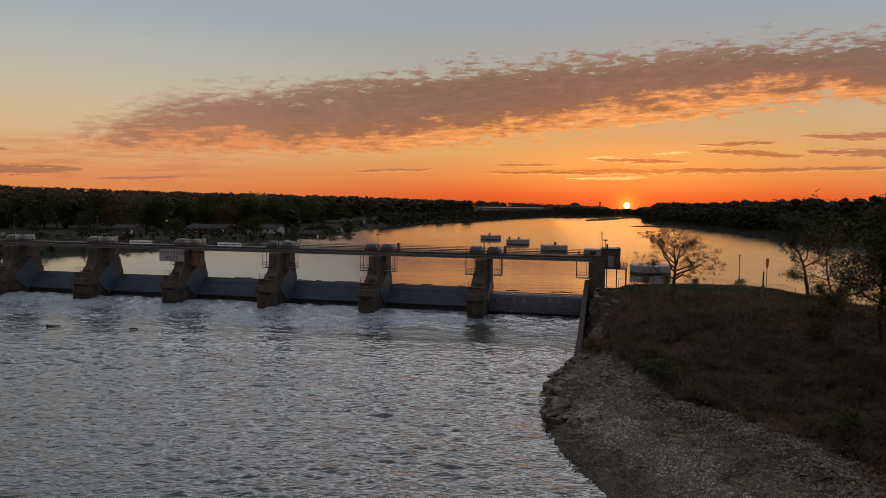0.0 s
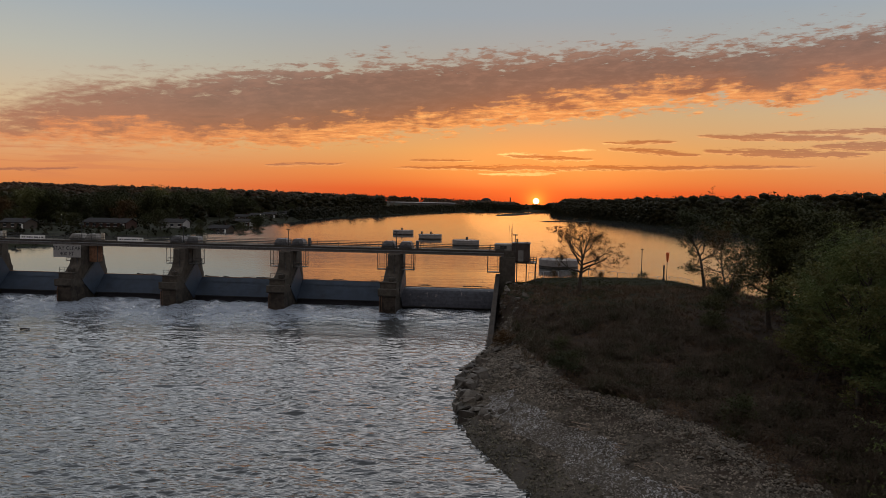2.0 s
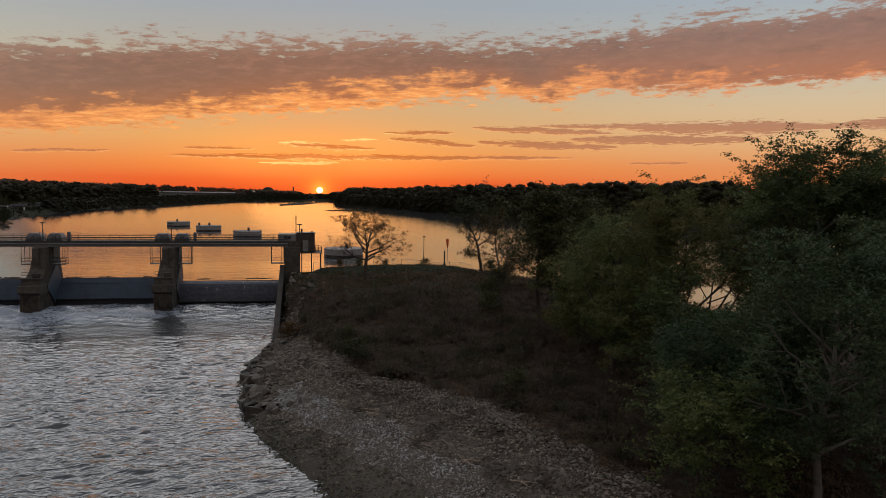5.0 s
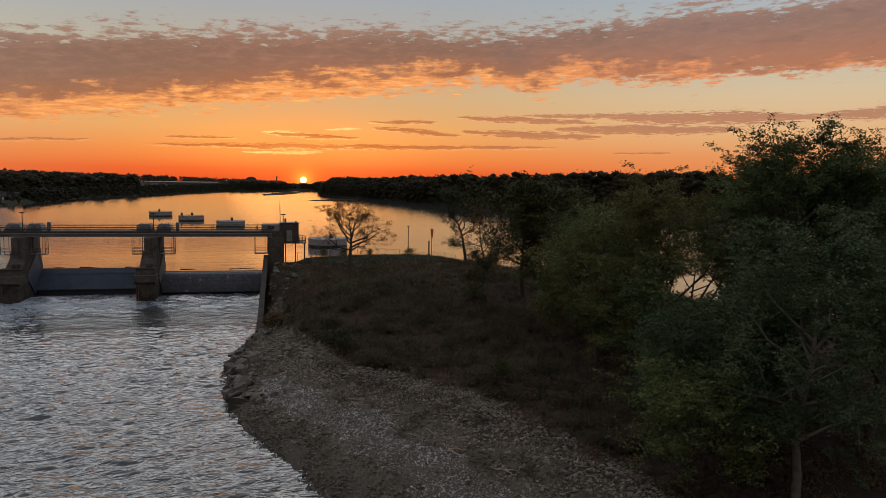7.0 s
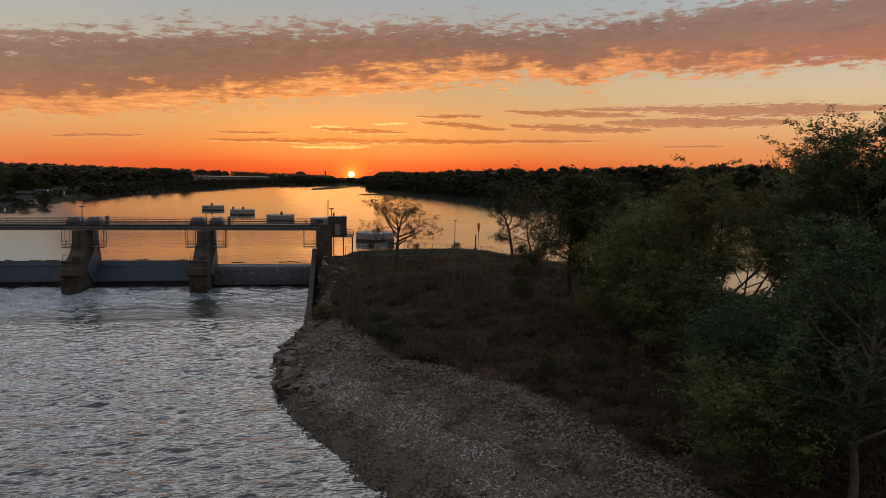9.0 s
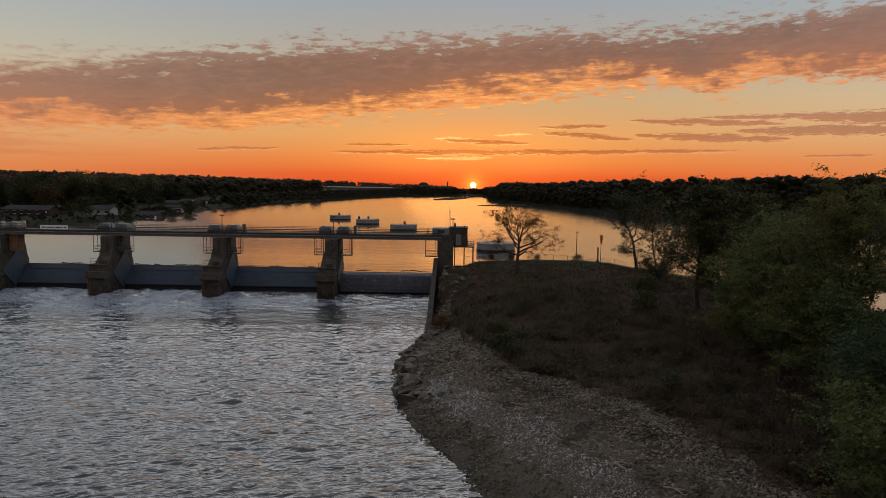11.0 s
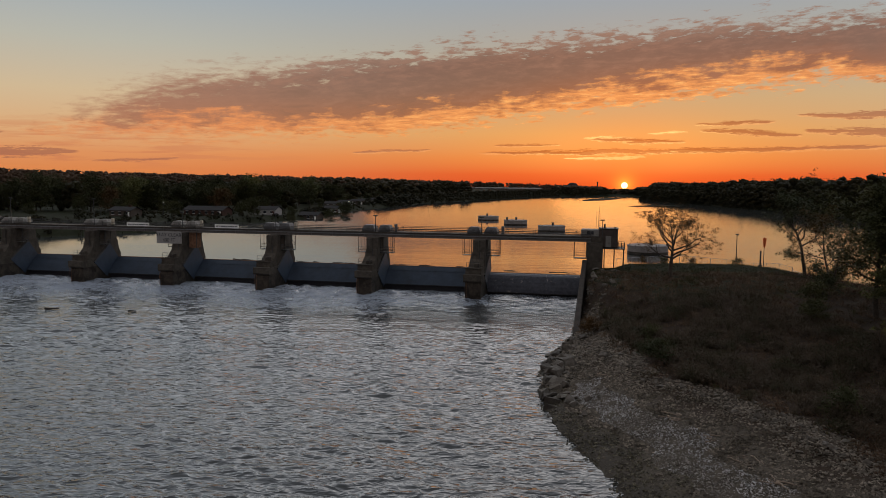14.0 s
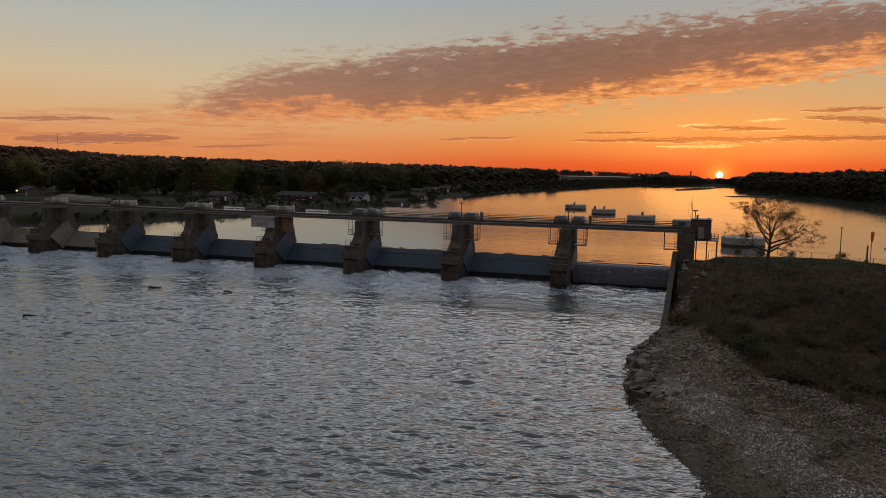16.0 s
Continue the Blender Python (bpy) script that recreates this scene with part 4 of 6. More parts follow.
def build_lamp(x, n, y=5.0, tall=3.1):
    t = thing("bridge_lamp", DAM @ pose(x, y, 11.8), "slim dark lamp post with flat lamp head", "lamp post", "lamp posts on the dam")
    part("post", Shape().tube((0, 0, 0), (0, 0, tall), 0.09, 0.07, n=8), DARKSTEEL, t)
    part("lamp_head", Shape().box(-0.45, 0.45, -0.18, 0.18, tall, tall + 0.2, 0.05), DARKSTEEL, t)
    part("base_plate", Shape().box(-0.15, 0.15, -0.15, 0.15, 0.0, 0.03), DARKSTEEL, t)


def build_platform(x0, x1, n, solid_back=False):
    """An access platform hung from the bridge beside a pier."""
    t = thing("hanging_platform", DAM @ pose(0, 0, 0), "dark steel access platform hung below the bridge, with ladder", "platform", "platforms hung from the bridge")
    y0, y1, zb, zt = 5.4, 7.2, 7.6, 10.8
    part("platform_floor", Shape().box(x0, x1, y0, y1, zb, zb + 0.12, 0.01), DARKSTEEL, t)
    for x in (x0 + 0.06, x1 - 0.06):
        for y in (y0 + 0.06, y1 - 0.06):
            part("hanger", Shape().tube((x, y, zb), (x, y, zt), 0.05), DARKSTEEL, t)
    for z in (zb + 0.55, zb + 1.08):
        part("guard_rail", Shape().tube((x0, y0, z), (x1, y0, z), 0.035).tube((x0, y1, z), (x1, y1, z), 0.035).tube((x0, y0, z), (x0, y1, z), 0.035).tube((x1, y0, z), (x1, y1, z), 0.035), DARKSTEEL, t)
    lx = x1 - 0.55
    s = Shape().tube((lx, y0 + 0.3, zb), (lx, y0 + 0.3, zt), 0.03).tube((lx + 0.4, y0 + 0.3, zb), (lx + 0.4, y0 + 0.3, zt), 0.03)
    for i in range(11):
        s.tube((lx, y0 + 0.3, zb + 0.2 + i * 0.29), (lx + 0.4, y0 + 0.3, zb + 0.2 + i * 0.29), 0.018, n=4)
    part("ladder", s, DARKSTEEL, t)
    z = Shape()
    ex = x0 + 0.06 if lx < (x0 + x1) / 2 else x1 - 0.06
    for i in range(5):
        z0 = zb + i * 0.64
        z.tube((ex, y0 + 0.06 if i % 2 else y1 - 0.06, z0), (ex, y1 - 0.06 if i % 2 else y0 + 0.06, z0 + 0.64), 0.03, n=4)
    part("lattice_brace", z, DARKSTEEL, t)


for n in range(PIERS):
    build_pier(n)
    build_gate(n)
    build_span(n)
    x = -BAY * n
    build_housing(x - 0.7, 2.5, n)
    build_housing(x + 2.7, 2.4, n)
    build_cabinet(x + 5.9, n)
    build_lamp(x + 2.2, n, tall={4: 5.6, 5: 5.6, 6: 9.9, 7: 5.4}.get(n, 3.1))
    build_platform(x - 1.6, x + 0.28, n)
    if n != 3:
        build_platform(x + PIER_W + 0.02, x + 5.6 if n < 4 else x + 4.6, n)
build_span(PIERS)

# a sheeted cage beside the fourth pier
cage = thing("sheeted_cage", DAM @ pose(-BAY * 3, 0, 0), "rusty sheeted access cage hung below the bridge", "platform")
part("sheeting", Shape().box(PIER_W + 0.3, PIER_W + 2.1, 5.6, 7.4, 7.5, 10.75, 0.04), RUST, cage)
for dx in (PIER_W + 0.3, PIER_W + 2.1):
    part("corner_angle", Shape().box(dx - 0.06, dx + 0.06, 5.54, 5.62, 7.45, 10.8), DARKSTEEL, cage)


def letters(text, size, parent, at, mat, name="lettering"):
    cu = bpy.data.curves.new(name, "FONT")
    cu.body, cu.size, cu.align_x, cu.align_y, cu.extrude = text, size, "CENTER", "CENTER", 0.01
    tmp = bpy.data.objects.new(name, cu)
    scene.collection.objects.link(tmp)
    me = bpy.data.meshes.new_from_object(tmp.evaluated_get(bpy.context.evaluated_depsgraph_get()))
    bpy.data.objects.remove(tmp)
    me.materials.clear()
    me.materials.append(mat)
    ob = new(name, me)
    ob.parent, ob.matrix_local = parent, at
    return ob


sign = thing("warning_sign", DAM @ pose(-63.7, 3.25, 8.5), "grey warning sign board reading STAY CLEAR 400 FT", "sign")
part("board", Shape().box(-2.9, 2.9, -0.06, 0.06, 0.0, 2.5, 0.02), SIGNBOARD, sign)
for dx in (-2.0, 2.0):
    part("sign_bracket", Shape().box(dx - 0.06, dx + 0.06, 0.06, 0.9, 2.0, 2.4), DARKSTEEL, sign)
    part("sign_strut", Shape().tube((dx, 0.1, 0.1), (dx * 0.6, 0.9, 2.3), 0.04), DARKSTEEL, sign)
letters("STAY CLEAR", 1.05, sign, pose(0, -0.075, 1.78, 90, 0, 0), BLACK)
letters("400 FT", 1.05, sign, pose(0, -0.075, 0.68, 90, 0, 0), BLACK)

for x0 in (-54.0, -74.8):
    b = thing("rail_banner", DAM @ pose(x0, 4.86, 11.86), "long white notice panel on the bridge railing", "sign", "notice panels on the railing")
    part("panel", Shape().box(0, 5.4, -0.06, -0.01, 0.0, 0.78, 0.01), WHITE, b)
    for i in range(9):
        part("text_bar", Shape().box(0.35 + i * 0.53, 0.35 + i * 0.53 + (0.40, 0.28, 0.44)[i % 3], -0.068, -0.061, 0.26, 0.5), BLACK, b)

# sill and aprons under the gates
s = Shape().prism([(8.8, -3.0), (15.0, -3.0), (15.0, 0.9), (10.4, 0.9), (9.0, 0.2)], -BAY * PIERS, BAY + 3)
solid("wall_sill", s, WET, DAM, "concrete sill below the gates", "sill", kind="structure")
s = Shape().prism([(6.0, -3.0), (20.0, -3.0), (20.0, 11.0), (6.0, 11.0)], -BAY * PIERS - 8, -BAY * PIERS + 0.0)
solid("wall_left_abutment", s, CONCRETE, DAM, "concrete abutment at the far end of the dam", "abutment", kind="structure")

# abutment, its training wall and the control house
s = Shape().prism([(3.6, -3.0), (14.5, -3.0), (14.5, 10.75), (3.6, 10.75)], 22.1, 24.9)
solid("wall_abutment", s, CONCRETE, DAM, "weathered concrete abutment pier", "abutment", kind="structure")
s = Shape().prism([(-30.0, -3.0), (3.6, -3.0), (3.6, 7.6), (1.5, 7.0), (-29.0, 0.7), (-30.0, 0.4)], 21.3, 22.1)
solid("wall_training", s, DARK_CONCRETE, DAM, "sloping concrete training wall beside the tailwater", "retaining wall", kind="structure")

s = Shape().box(22.79, 24.88, 4.86, 8.94, 10.76, 11.79, 0.03)
solid("wall_abutment_cap", s, CONCRETE, DAM, "concrete cap on the abutment", "abutment", kind="structure")
house = thing("control_house", DAM @ pose(0, 0, 11.8), "low brown and grey metal control house on the abutment", "control house")
part("wall_panel", Shape().box(20.9, 24.2, 5.1, 8.7, 0.0, 1.3, 0.12), HOUSING, house)
part("body", Shape().box(24.22, 27.6, 4.9, 9.2, -2.0, 1.45, 0.12), HOUSEPAINT, house)
part("roof", Shape().box(24.1, 27.72, 4.8, 9.3, 1.45, 1.56, 0.03), DARKSTEEL, house)
part("roof_vent", Shape().box(25.0, 25.35, 6.0, 6.4, 1.56, 2.3, 0.03), DARKSTEEL, house)
part("roof_cap", Shape().tube((27.1, 6.0, 1.55), (27.1, 6.0, 1.8), 0.12, 0.2, n=8), DARKSTEEL, house)
part("door", Shape().box(25.4, 26.4, 4.86, 4.9, -1.9, 0.2, 0.01), HOUSING, house)
part("window", Shape().box(22.0, 23.2, 5.06, 5.1, 0.4, 1.0, 0.01), GLASS, house)
stage = thing("steel_platform", DAM @ pose(0, 0, 0), "steel platform on legs beside the control house", "platform")
part("platform_floor", Shape().box(24.95, 28.9, 4.6, 8.8, 9.55, 9.72, 0.02), DARKSTEEL, stage)
for x in (25.2, 27.0, 28.7):
    for y in (4.8, 8.6):
        part("leg", Shape().tube((x, y, ground_z(*dam_xy(x, y)) - 0.1), (x, y, 9.6), 0.09, n=8), DARKSTEEL, stage)
for y in (4.7, 8.7):
    rail_span(stage, 27.7, 28.85, y, 9.72, 0.6)
part("end_rail", Shape().tube((28.85, 4.7, 10.74), (28.85, 8.7, 10.74), 0.032), DARKSTEEL, stage)
mast = thing("antenna_mast", DAM @ pose(24.15, 6.2, 13.1), "slender lattice antenna mast on the control house", "antenna")
for dx in (-0.16, 0.16):
    part("mast_leg", Shape().tube((dx, 0, 0), (dx * 0.5, 0, 3.3), 0.03), DARKSTEEL, mast)
for i in range(7):
    part("brace", Shape().tube((-0.16 + i * 0.01, 0, i * 0.46), (0.16 - i * 0.01, 0, i * 0.46 + 0.4), 0.016, n=4), DARKSTEEL, mast)
part("aerial", Shape().tube((0, 0, 3.2), (0, 0, 4.4), 0.025, 0.012), DARKSTEEL, mast)
part("whip", Shape().tube((-0.55, 0, 0), (-0.5, 0, 3.4), 0.018), DARKSTEEL, mast)
build_lamp(24.8, 0, y=4.9, tall=3.0)
build_platform(19.6, 22.05, 99)


# mooring cells in the pool
def build_cell(x, y, d=10.4, h=2.2, pipes=((0.8, -1.5),)):
    t = thing("mooring_cell", pose(x, y, POOL_Z - 1.2), "round grey concrete mooring cell standing in the pool", "mooring cell", "mooring cells in the pool")
    h += 1.2
    part("drum", Shape().lathe([(d / 2, 0), (d / 2, h - 0.35), (d / 2 + 0.12, h - 0.33), (d / 2 + 0.12, h - 0.05), (d / 2, h)], 40), CELL, t, smooth=False)
    # wet line, drawn higher so its dark top paints in the drum's reflection
    part("wet_reflection_band", Shape().lathe([(d / 2 + 0.03, 0.2), (d / 2 + 0.03, 1.75)], 40), WET, t, "dark wet band carried up to paint in the drum's reflection")
    for px, py in pipes:
        part("bollard", Shape().lathe([(0.42, h), (0.42, h + 1.0), (0.55, h + 1.02), (0.55, h + 1.2)], 14, px, py), DARKSTEEL, t)
    for i in range(10):
        a = 2 * math.pi * i / 10
        part("edge_bolt", Shape().box(math.cos(a) * (d / 2 - 0.3) - 0.1, math.cos(a) * (d / 2 - 0.3) + 0.1, math.sin(a) * (d / 2 - 0.3) - 0.1, math.sin(a) * (d / 2 - 0.3) + 0.1, h, h + 0.22), DARKSTEEL, t)


CELLS = [(24.0, 371.0, ((-0.6, 0.0),)), (33.5, 329.0, ((-3.8, 0.5), (0.3, 0.0))), (43.0, 284.0, ((0.4, 0.0),)), (54.5, 192.0, ((0.6, -1.0),))]
for x, y, pipes in CELLS:
    build_cell(x, y, pipes=pipes)


# ================= trees =================
def leaf_array(centres, size, rng, flat=0.6, lie=0.0):
    """One small pointed leaf at each centre, turned at random."""
    n = len(centres)
    face = rng.normal(size=(n, 3))
    face /= np.linalg.norm(face, axis=1, keepdims=True)
    face[:, 2] = np.abs(face[:, 2]) + lie
    a = np.cross(face, rng.normal(size=(n, 3)))
    a /= np.linalg.norm(a, axis=1, keepdims=True)
    b = np.cross(face, a)
    b /= np.linalg.norm(b, axis=1, keepdims=True)
    s = (size * rng.uniform(0.6, 1.35, n))[:, None]
    verts = np.stack([centres - a * s, centres + a * s * 0.8 - b * s * flat, centres + a * s * 0.8 + b * s * flat], 1).reshape(-1, 3)
    return verts, np.arange(3 * n).reshape(n, 3)


def grow_tree(seed, tall, spread, trunk_r, bare=0.3, levels=3, limbs=9, leaves=6000, leaf=0.2, fuzz=0.5, lean=0.0, up=0.12, bunch=6, lie=0.5, finest=0.008):
    """Skeleton of tapered limbs and a crown of single leaves about its twigs. Returns both meshes' data."""
    rng = np.random.default_rng(seed)
    wood, twigs = Shape(), []

    def limb(p, d, length, r, level):
        segs = 4 if level else 7
        pts = [p]
        for i in range(segs):
            d = d + rng.normal(0, 0.10 + 0.05 * level, 3) + np.array([0, 0, up if level else 0.02])
            d = d / np.linalg.norm(d)
            q = p + d * length / segs
            ra, rb = r * (1 - 0.75 * i / segs), r * (1 - 0.75 * (i + 1) / segs)
            if ra > finest:
                wood.tube(p, q, max(ra, 0.018), max(rb, 0.014), n=7 if level == 0 else (5 if level == 1 else 4), cap=False)
            if level >= levels - 1:
                twigs.append((p, q))
            p = q
            pts.append((p, d, rb, (i + 1) / segs))
            if level < levels and level > 0 and i > 0:
                for _ in range(2 if level == 1 else 1):
                    side = rng.normal(size=3)
                    side -= side @ d * d
                    side /= np.linalg.norm(side)
                    nd = d * rng.uniform(0.5, 0.9) + side * rng.uniform(0.6, 1.0)
                    limb(p, nd / np.linalg.norm(nd), length * rng.uniform(0.4, 0.62), rb * 0.62, level + 1)
        return pts
    base = np.zeros(3)
    d0 = np.array([lean, 0.3 * lean, 1.0])
    pts = limb(base, d0 / np.linalg.norm(d0), tall * 0.82, trunk_r, 0)[1:]
    for j in range(limbs):
        f = bare + (0.97 - bare) * (j + rng.uniform(0, 0.8)) / limbs
        k = min(int(f * len(pts)), len(pts) - 1)
        k0 = max(k - 1, 0)
        tt = f * len(pts) - int(f * len(pts))
        p = pts[k0][0] * (1 - tt) + pts[k][0] * tt if k else pts[0][0]
        a = j * 2.4 + rng.uniform(-0.4, 0.4)
        rel = (f - bare) / (1 - bare)
        shape = 0.62 + 0.5 * math.sin(math.pi * min(1, rel * 0.85 + 0.18))
        rise = 0.25 + 0.9 * rel
        nd = np.array([math.cos(a), math.sin(a), rise])
        limb(p, nd / np.linalg.norm(nd), spread * 0.5 * shape * rng.uniform(0.75, 1.1), trunk_r * (0.5 - 0.25 * rel), 1)
    seg = np.array([[*a, *b] for a, b in twigs])
    n = leaves // bunch
    pick = rng.integers(0, len(seg), n)
    t = rng.uniform(0, 1.1, (n, 1))
    c = seg[pick, :3] * (1 - t) + seg[pick, 3:] * t + rng.normal(0, fuzz, (n, 3)) * np.array([1, 1, 0.6])
    c = np.repeat(c, bunch, 0) + rng.normal(0, 1.7 * leaf, (n * bunch, 3)) * np.array([1, 1, 0.5])
    return wood, leaf_array(c, leaf, rng, 0.6, lie)


CLEARING = (Vector((26.93, 27.73, 16.9)), Vector((82.88, 85.3, 4.2)))     # a gap through the wood towards the side channel


def plant_tree(name, label, m, bark, foliage, data, category="tree", group=""):
    t = thing(name, m, label, category, group)
    wood, (verts, quads) = data
    p, q = m.inverted() @ CLEARING[0], m.inverted() @ CLEARING[1]
    d = np.array(q - p)
    c = verts.reshape(-1, 3, 3).mean(1) - np.array(p)
    f = np.clip(c @ d / (d @ d), 0, 1)
    off = c - f[:, None] * d
    ragged = 1.0 + 0.5 * np.sin(c[:, 0] * 3.1 + c[:, 2] * 2.3) * np.sin(c[:, 1] * 2.7)
    keep = (off[:, 0] ** 2 + off[:, 1] ** 2) / 9.5 + off[:, 2] ** 2 / 2.0 > (0.25 + 0.75 * f) * ragged
    if not keep.all():
        verts = verts.reshape(-1, 3, 3)[keep].reshape(-1, 3)
        quads = quads[:int(keep.sum())]
    part("trunk", wood.mesh("trunk", bark, True), bark, t)
    part("crown", array_mesh("crown", verts, quads, foliage), foliage, t)
    return t


def at_ground(x, y, turn=0.0, scale=1.0, sink=0.15):
    return pose(x, y, ground_z(x, y) - sink, 0, 0, turn) @ Matrix.Scale(scale, 4)


# the thin tree by the dam, half bare, and its neighbours on the grass
plant_tree("tree", "small spreading tree with thin bare branches and few russet leaves", at_ground(37.4, 118.2, 20), BARK, AUTUMN,
           grow_tree(21, 9.0, 10.0, 0.40, bare=0.44, levels=4, limbs=13, leaves=12000, leaf=0.095, fuzz=0.14, up=0.09, bunch=5))
plant_tree("tree", "leaning dark broadleaf tree on the island shore", at_ground(63.2, 126.0, 200), BARK, DARKGREEN,
           grow_tree(33, 12.5, 12.0, 0.34, bare=0.38, levels=3, limbs=9, leaves=8000, leaf=0.16, fuzz=0.34, lean=0.12))
plant_tree("tree", "thin young tree with sparse yellowing leaves", at_ground(60.0, 112.0, 40), BARK, AUTUMN,
           grow_tree(35, 11.5, 7.5, 0.2, bare=0.3, levels=3, limbs=9, leaves=3200, leaf=0.14, fuzz=0.35, lean=0.08))
plant_tree("tree", "thin young tree with sparse leaves among the weeds", at_ground(57.5, 107.0, 140), BARK, DARKGREEN,
           grow_tree(36, 10.0, 6.5, 0.17, bare=0.25, levels=3, limbs=9, leaves=2600, leaf=0.14, fuzz=0.35, lean=-0.1))
DARK = [grow_tree(41, 17.0, 9.5, 0.36, bare=0.30, levels=3, limbs=16, leaves=20000, leaf=0.18, fuzz=0.5),
        grow_tree(42, 16.0, 8.0, 0.32, bare=0.32, levels=3, limbs=14, leaves=15000, leaf=0.17, fuzz=0.45)]
plant_tree("tree", "tall dark dense broadleaf tree", at_ground(55.0, 91.0, 0, 1.03), BARK, DARKGREEN, DARK[0])
plant_tree("tree", "tall dark broadleaf tree with a narrow crown", at_ground(60.0, 96.0, 70, 1.06), BARK, DARKGREEN, DARK[1])
plant_tree("tree", "tall dark broadleaf tree with a narrow crown", at_ground(54.5, 84.0, 160, 0.85), BARK, DARKGREEN, DARK[1])
plant_tree("tree", "tall dark dense broadleaf tree", at_ground(63.5, 89.0, 210, 0.95), BARK, DARKGREEN, DARK[0])

# the big riverside trees
BIG = [grow_tree(51, 24.0, 15.0, 0.55, bare=0.28, levels=3, limbs=19, leaves=46000, leaf=0.125, fuzz=0.30, bunch=12, finest=0.03),
       grow_tree(52, 20.0, 14.0, 0.45, bare=0.20, levels=3, limbs=17, leaves=42000, leaf=0.125, fuzz=0.30, bunch=12, finest=0.03),
       grow_tree(53, 22.5, 12.0, 0.45, bare=0.30, levels=3, limbs=17, leaves=40000, leaf=0.125, fuzz=0.30, bunch=12, finest=0.03),
       grow_tree(54, 15.5, 12.0, 0.30, bare=0.27, levels=3, limbs=20, leaves=44000, leaf=0.10, fuzz=0.36, bunch=12, finest=0.03)]
SMALL = [grow_tree(61, 9.0, 8.0, 0.14, bare=0.08, levels=3, limbs=13, leaves=16000, leaf=0.10, fuzz=0.36, bunch=8, finest=0.03),
         grow_tree(62, 7.0, 7.5, 0.12, bare=0.05, levels=3, limbs=12, leaves=13000, leaf=0.10, fuzz=0.36, bunch=8, finest=0.03)]
big_kinds = [
    (51.5, 43.0, 2, 200, 0.92, BARK, OLIVE, "tall olive-green cottonwood with ragged top"),
    (48.5, 41.0, 0, 120, 0.89, BARK, GREEN, "tall full cottonwood with ragged top"),
    (52.0, 37.5, 2, 110, 0.99, BARK, GREEN, "tall full cottonwood with ragged top"),
    (45.0, 52.0, 1, 200, 0.9, BARK, OLIVE, "broad olive-green riverside tree"),
    (46.0, 61.0, 1, 60, 0.76, BARK, GREEN, "broad dark green riverside tree"),
    (57.0, 50.0, 0, 250, 0.78, BARK, OLIVE, "tall olive-green riverside tree"),
    (53.5, 70.0, 1, 310, 0.70, BARK, GREEN, "broad dark green riverside tree"),
    (47.0, 32.0, 2, 20, 0.84, BARK, SILVER, "tall riverside tree with grey-green leaves"),
    (37.9, 30.1, 3, 200, 1.0, PALEBARK, SILVER, "pale-barked tree with grey-green leaves"),
    (60.0, 40.0, 0, 170, 0.86, BARK, GREEN, "tall dark green riverside tree"),
]
for x, y, k, turn, sc, bark, leaf, label in big_kinds:
    plant_tree("tree", label, at_ground(x, y, turn, sc, 0.3), bark, leaf, BIG[k], group="riverside trees")
small_kinds = [(52.5, 74.5, 0, 40, 1.35, GREEN), (49.5, 68.0, 1, 190, 1.6, OLIVE), (56.5, 80.5, 0, 300, 1.3, DARKGREEN), (50.5, 61.0, 0, 10, 1.25, OLIVE), (46.5, 56.0, 1, 130, 1.45, GREEN), (60.0, 54.0, 0, 250, 1.3, GREEN), (38.0, 38.5, 1, 80, 1.15, SILVER), (36.5, 36.0, 0, 220, 1.1, SILVER),
               (34.0, 33.5, 1, 300, 1.1, GREEN), (47.0, 69.0, 1, 100, 1.0, OLIVE), (51.5, 77.0, 0, 170, 0.6, GREEN),
               (42.5, 44.5, 0, 260, 1.25, GREEN), (41.5, 37.5, 0, 330, 1.25, SILVER), (56.0, 76.0, 1, 20, 0.8, GREEN)]
for x, y, k, turn, sc, leaf in small_kinds:
    plant_tree("young_tree", "dense bushy young tree at the wood's edge", at_ground(x, y, turn, sc), BARK, leaf, SMALL[k], group="young trees at the wood's edge")
BUSH = [grow_tree(71, 2.2, 3.0, 0.05, bare=0.02, levels=3, limbs=10, leaves=2200, leaf=0.11, fuzz=0.26),
        grow_tree(72, 1.6, 2.4, 0.04, bare=0.02, levels=3, limbs=9, leaves=1300, leaf=0.11, fuzz=0.26)]
bush_at = [(22.6, 75.2, 0, 0.95, DARKGREEN), (19.3, 93.5, 0, 0.9, RUSSET), (32.6, 57.8, 1, 1.1, DARKGREEN), (24.5, 84.0, 1, 0.8, DARKGREEN),
           (46.5, 90.0, 0, 1.0, DARKGREEN), (50.5, 98.0, 0, 1.1, DARKGREEN), (55.0, 104.0, 0, 1.1, DARKGREEN), (64.5, 117.0, 1, 1.3, DARKGREEN), (61.5, 119.0, 0, 0.9, DARKGREEN),
           (66.5, 121.5, 0, 1.0, DARKGREEN), (44.0, 143.5, 1, 0.7, DARKGREEN), (50.0, 144.8, 1, 0.8, AUTUMN), (58.8, 144.0, 1, 0.9, DARKGREEN), (39.5, 142.0, 1, 0.7, AUTUMN)]
for i, (x, y, k, sc, leaf) in enumerate(bush_at):
    plant_tree("bush", "low dense bush among the weeds", at_ground(x, y, i * 77, sc, 0.05), BARK, leaf, BUSH[k], "bush", "bushes on the island")


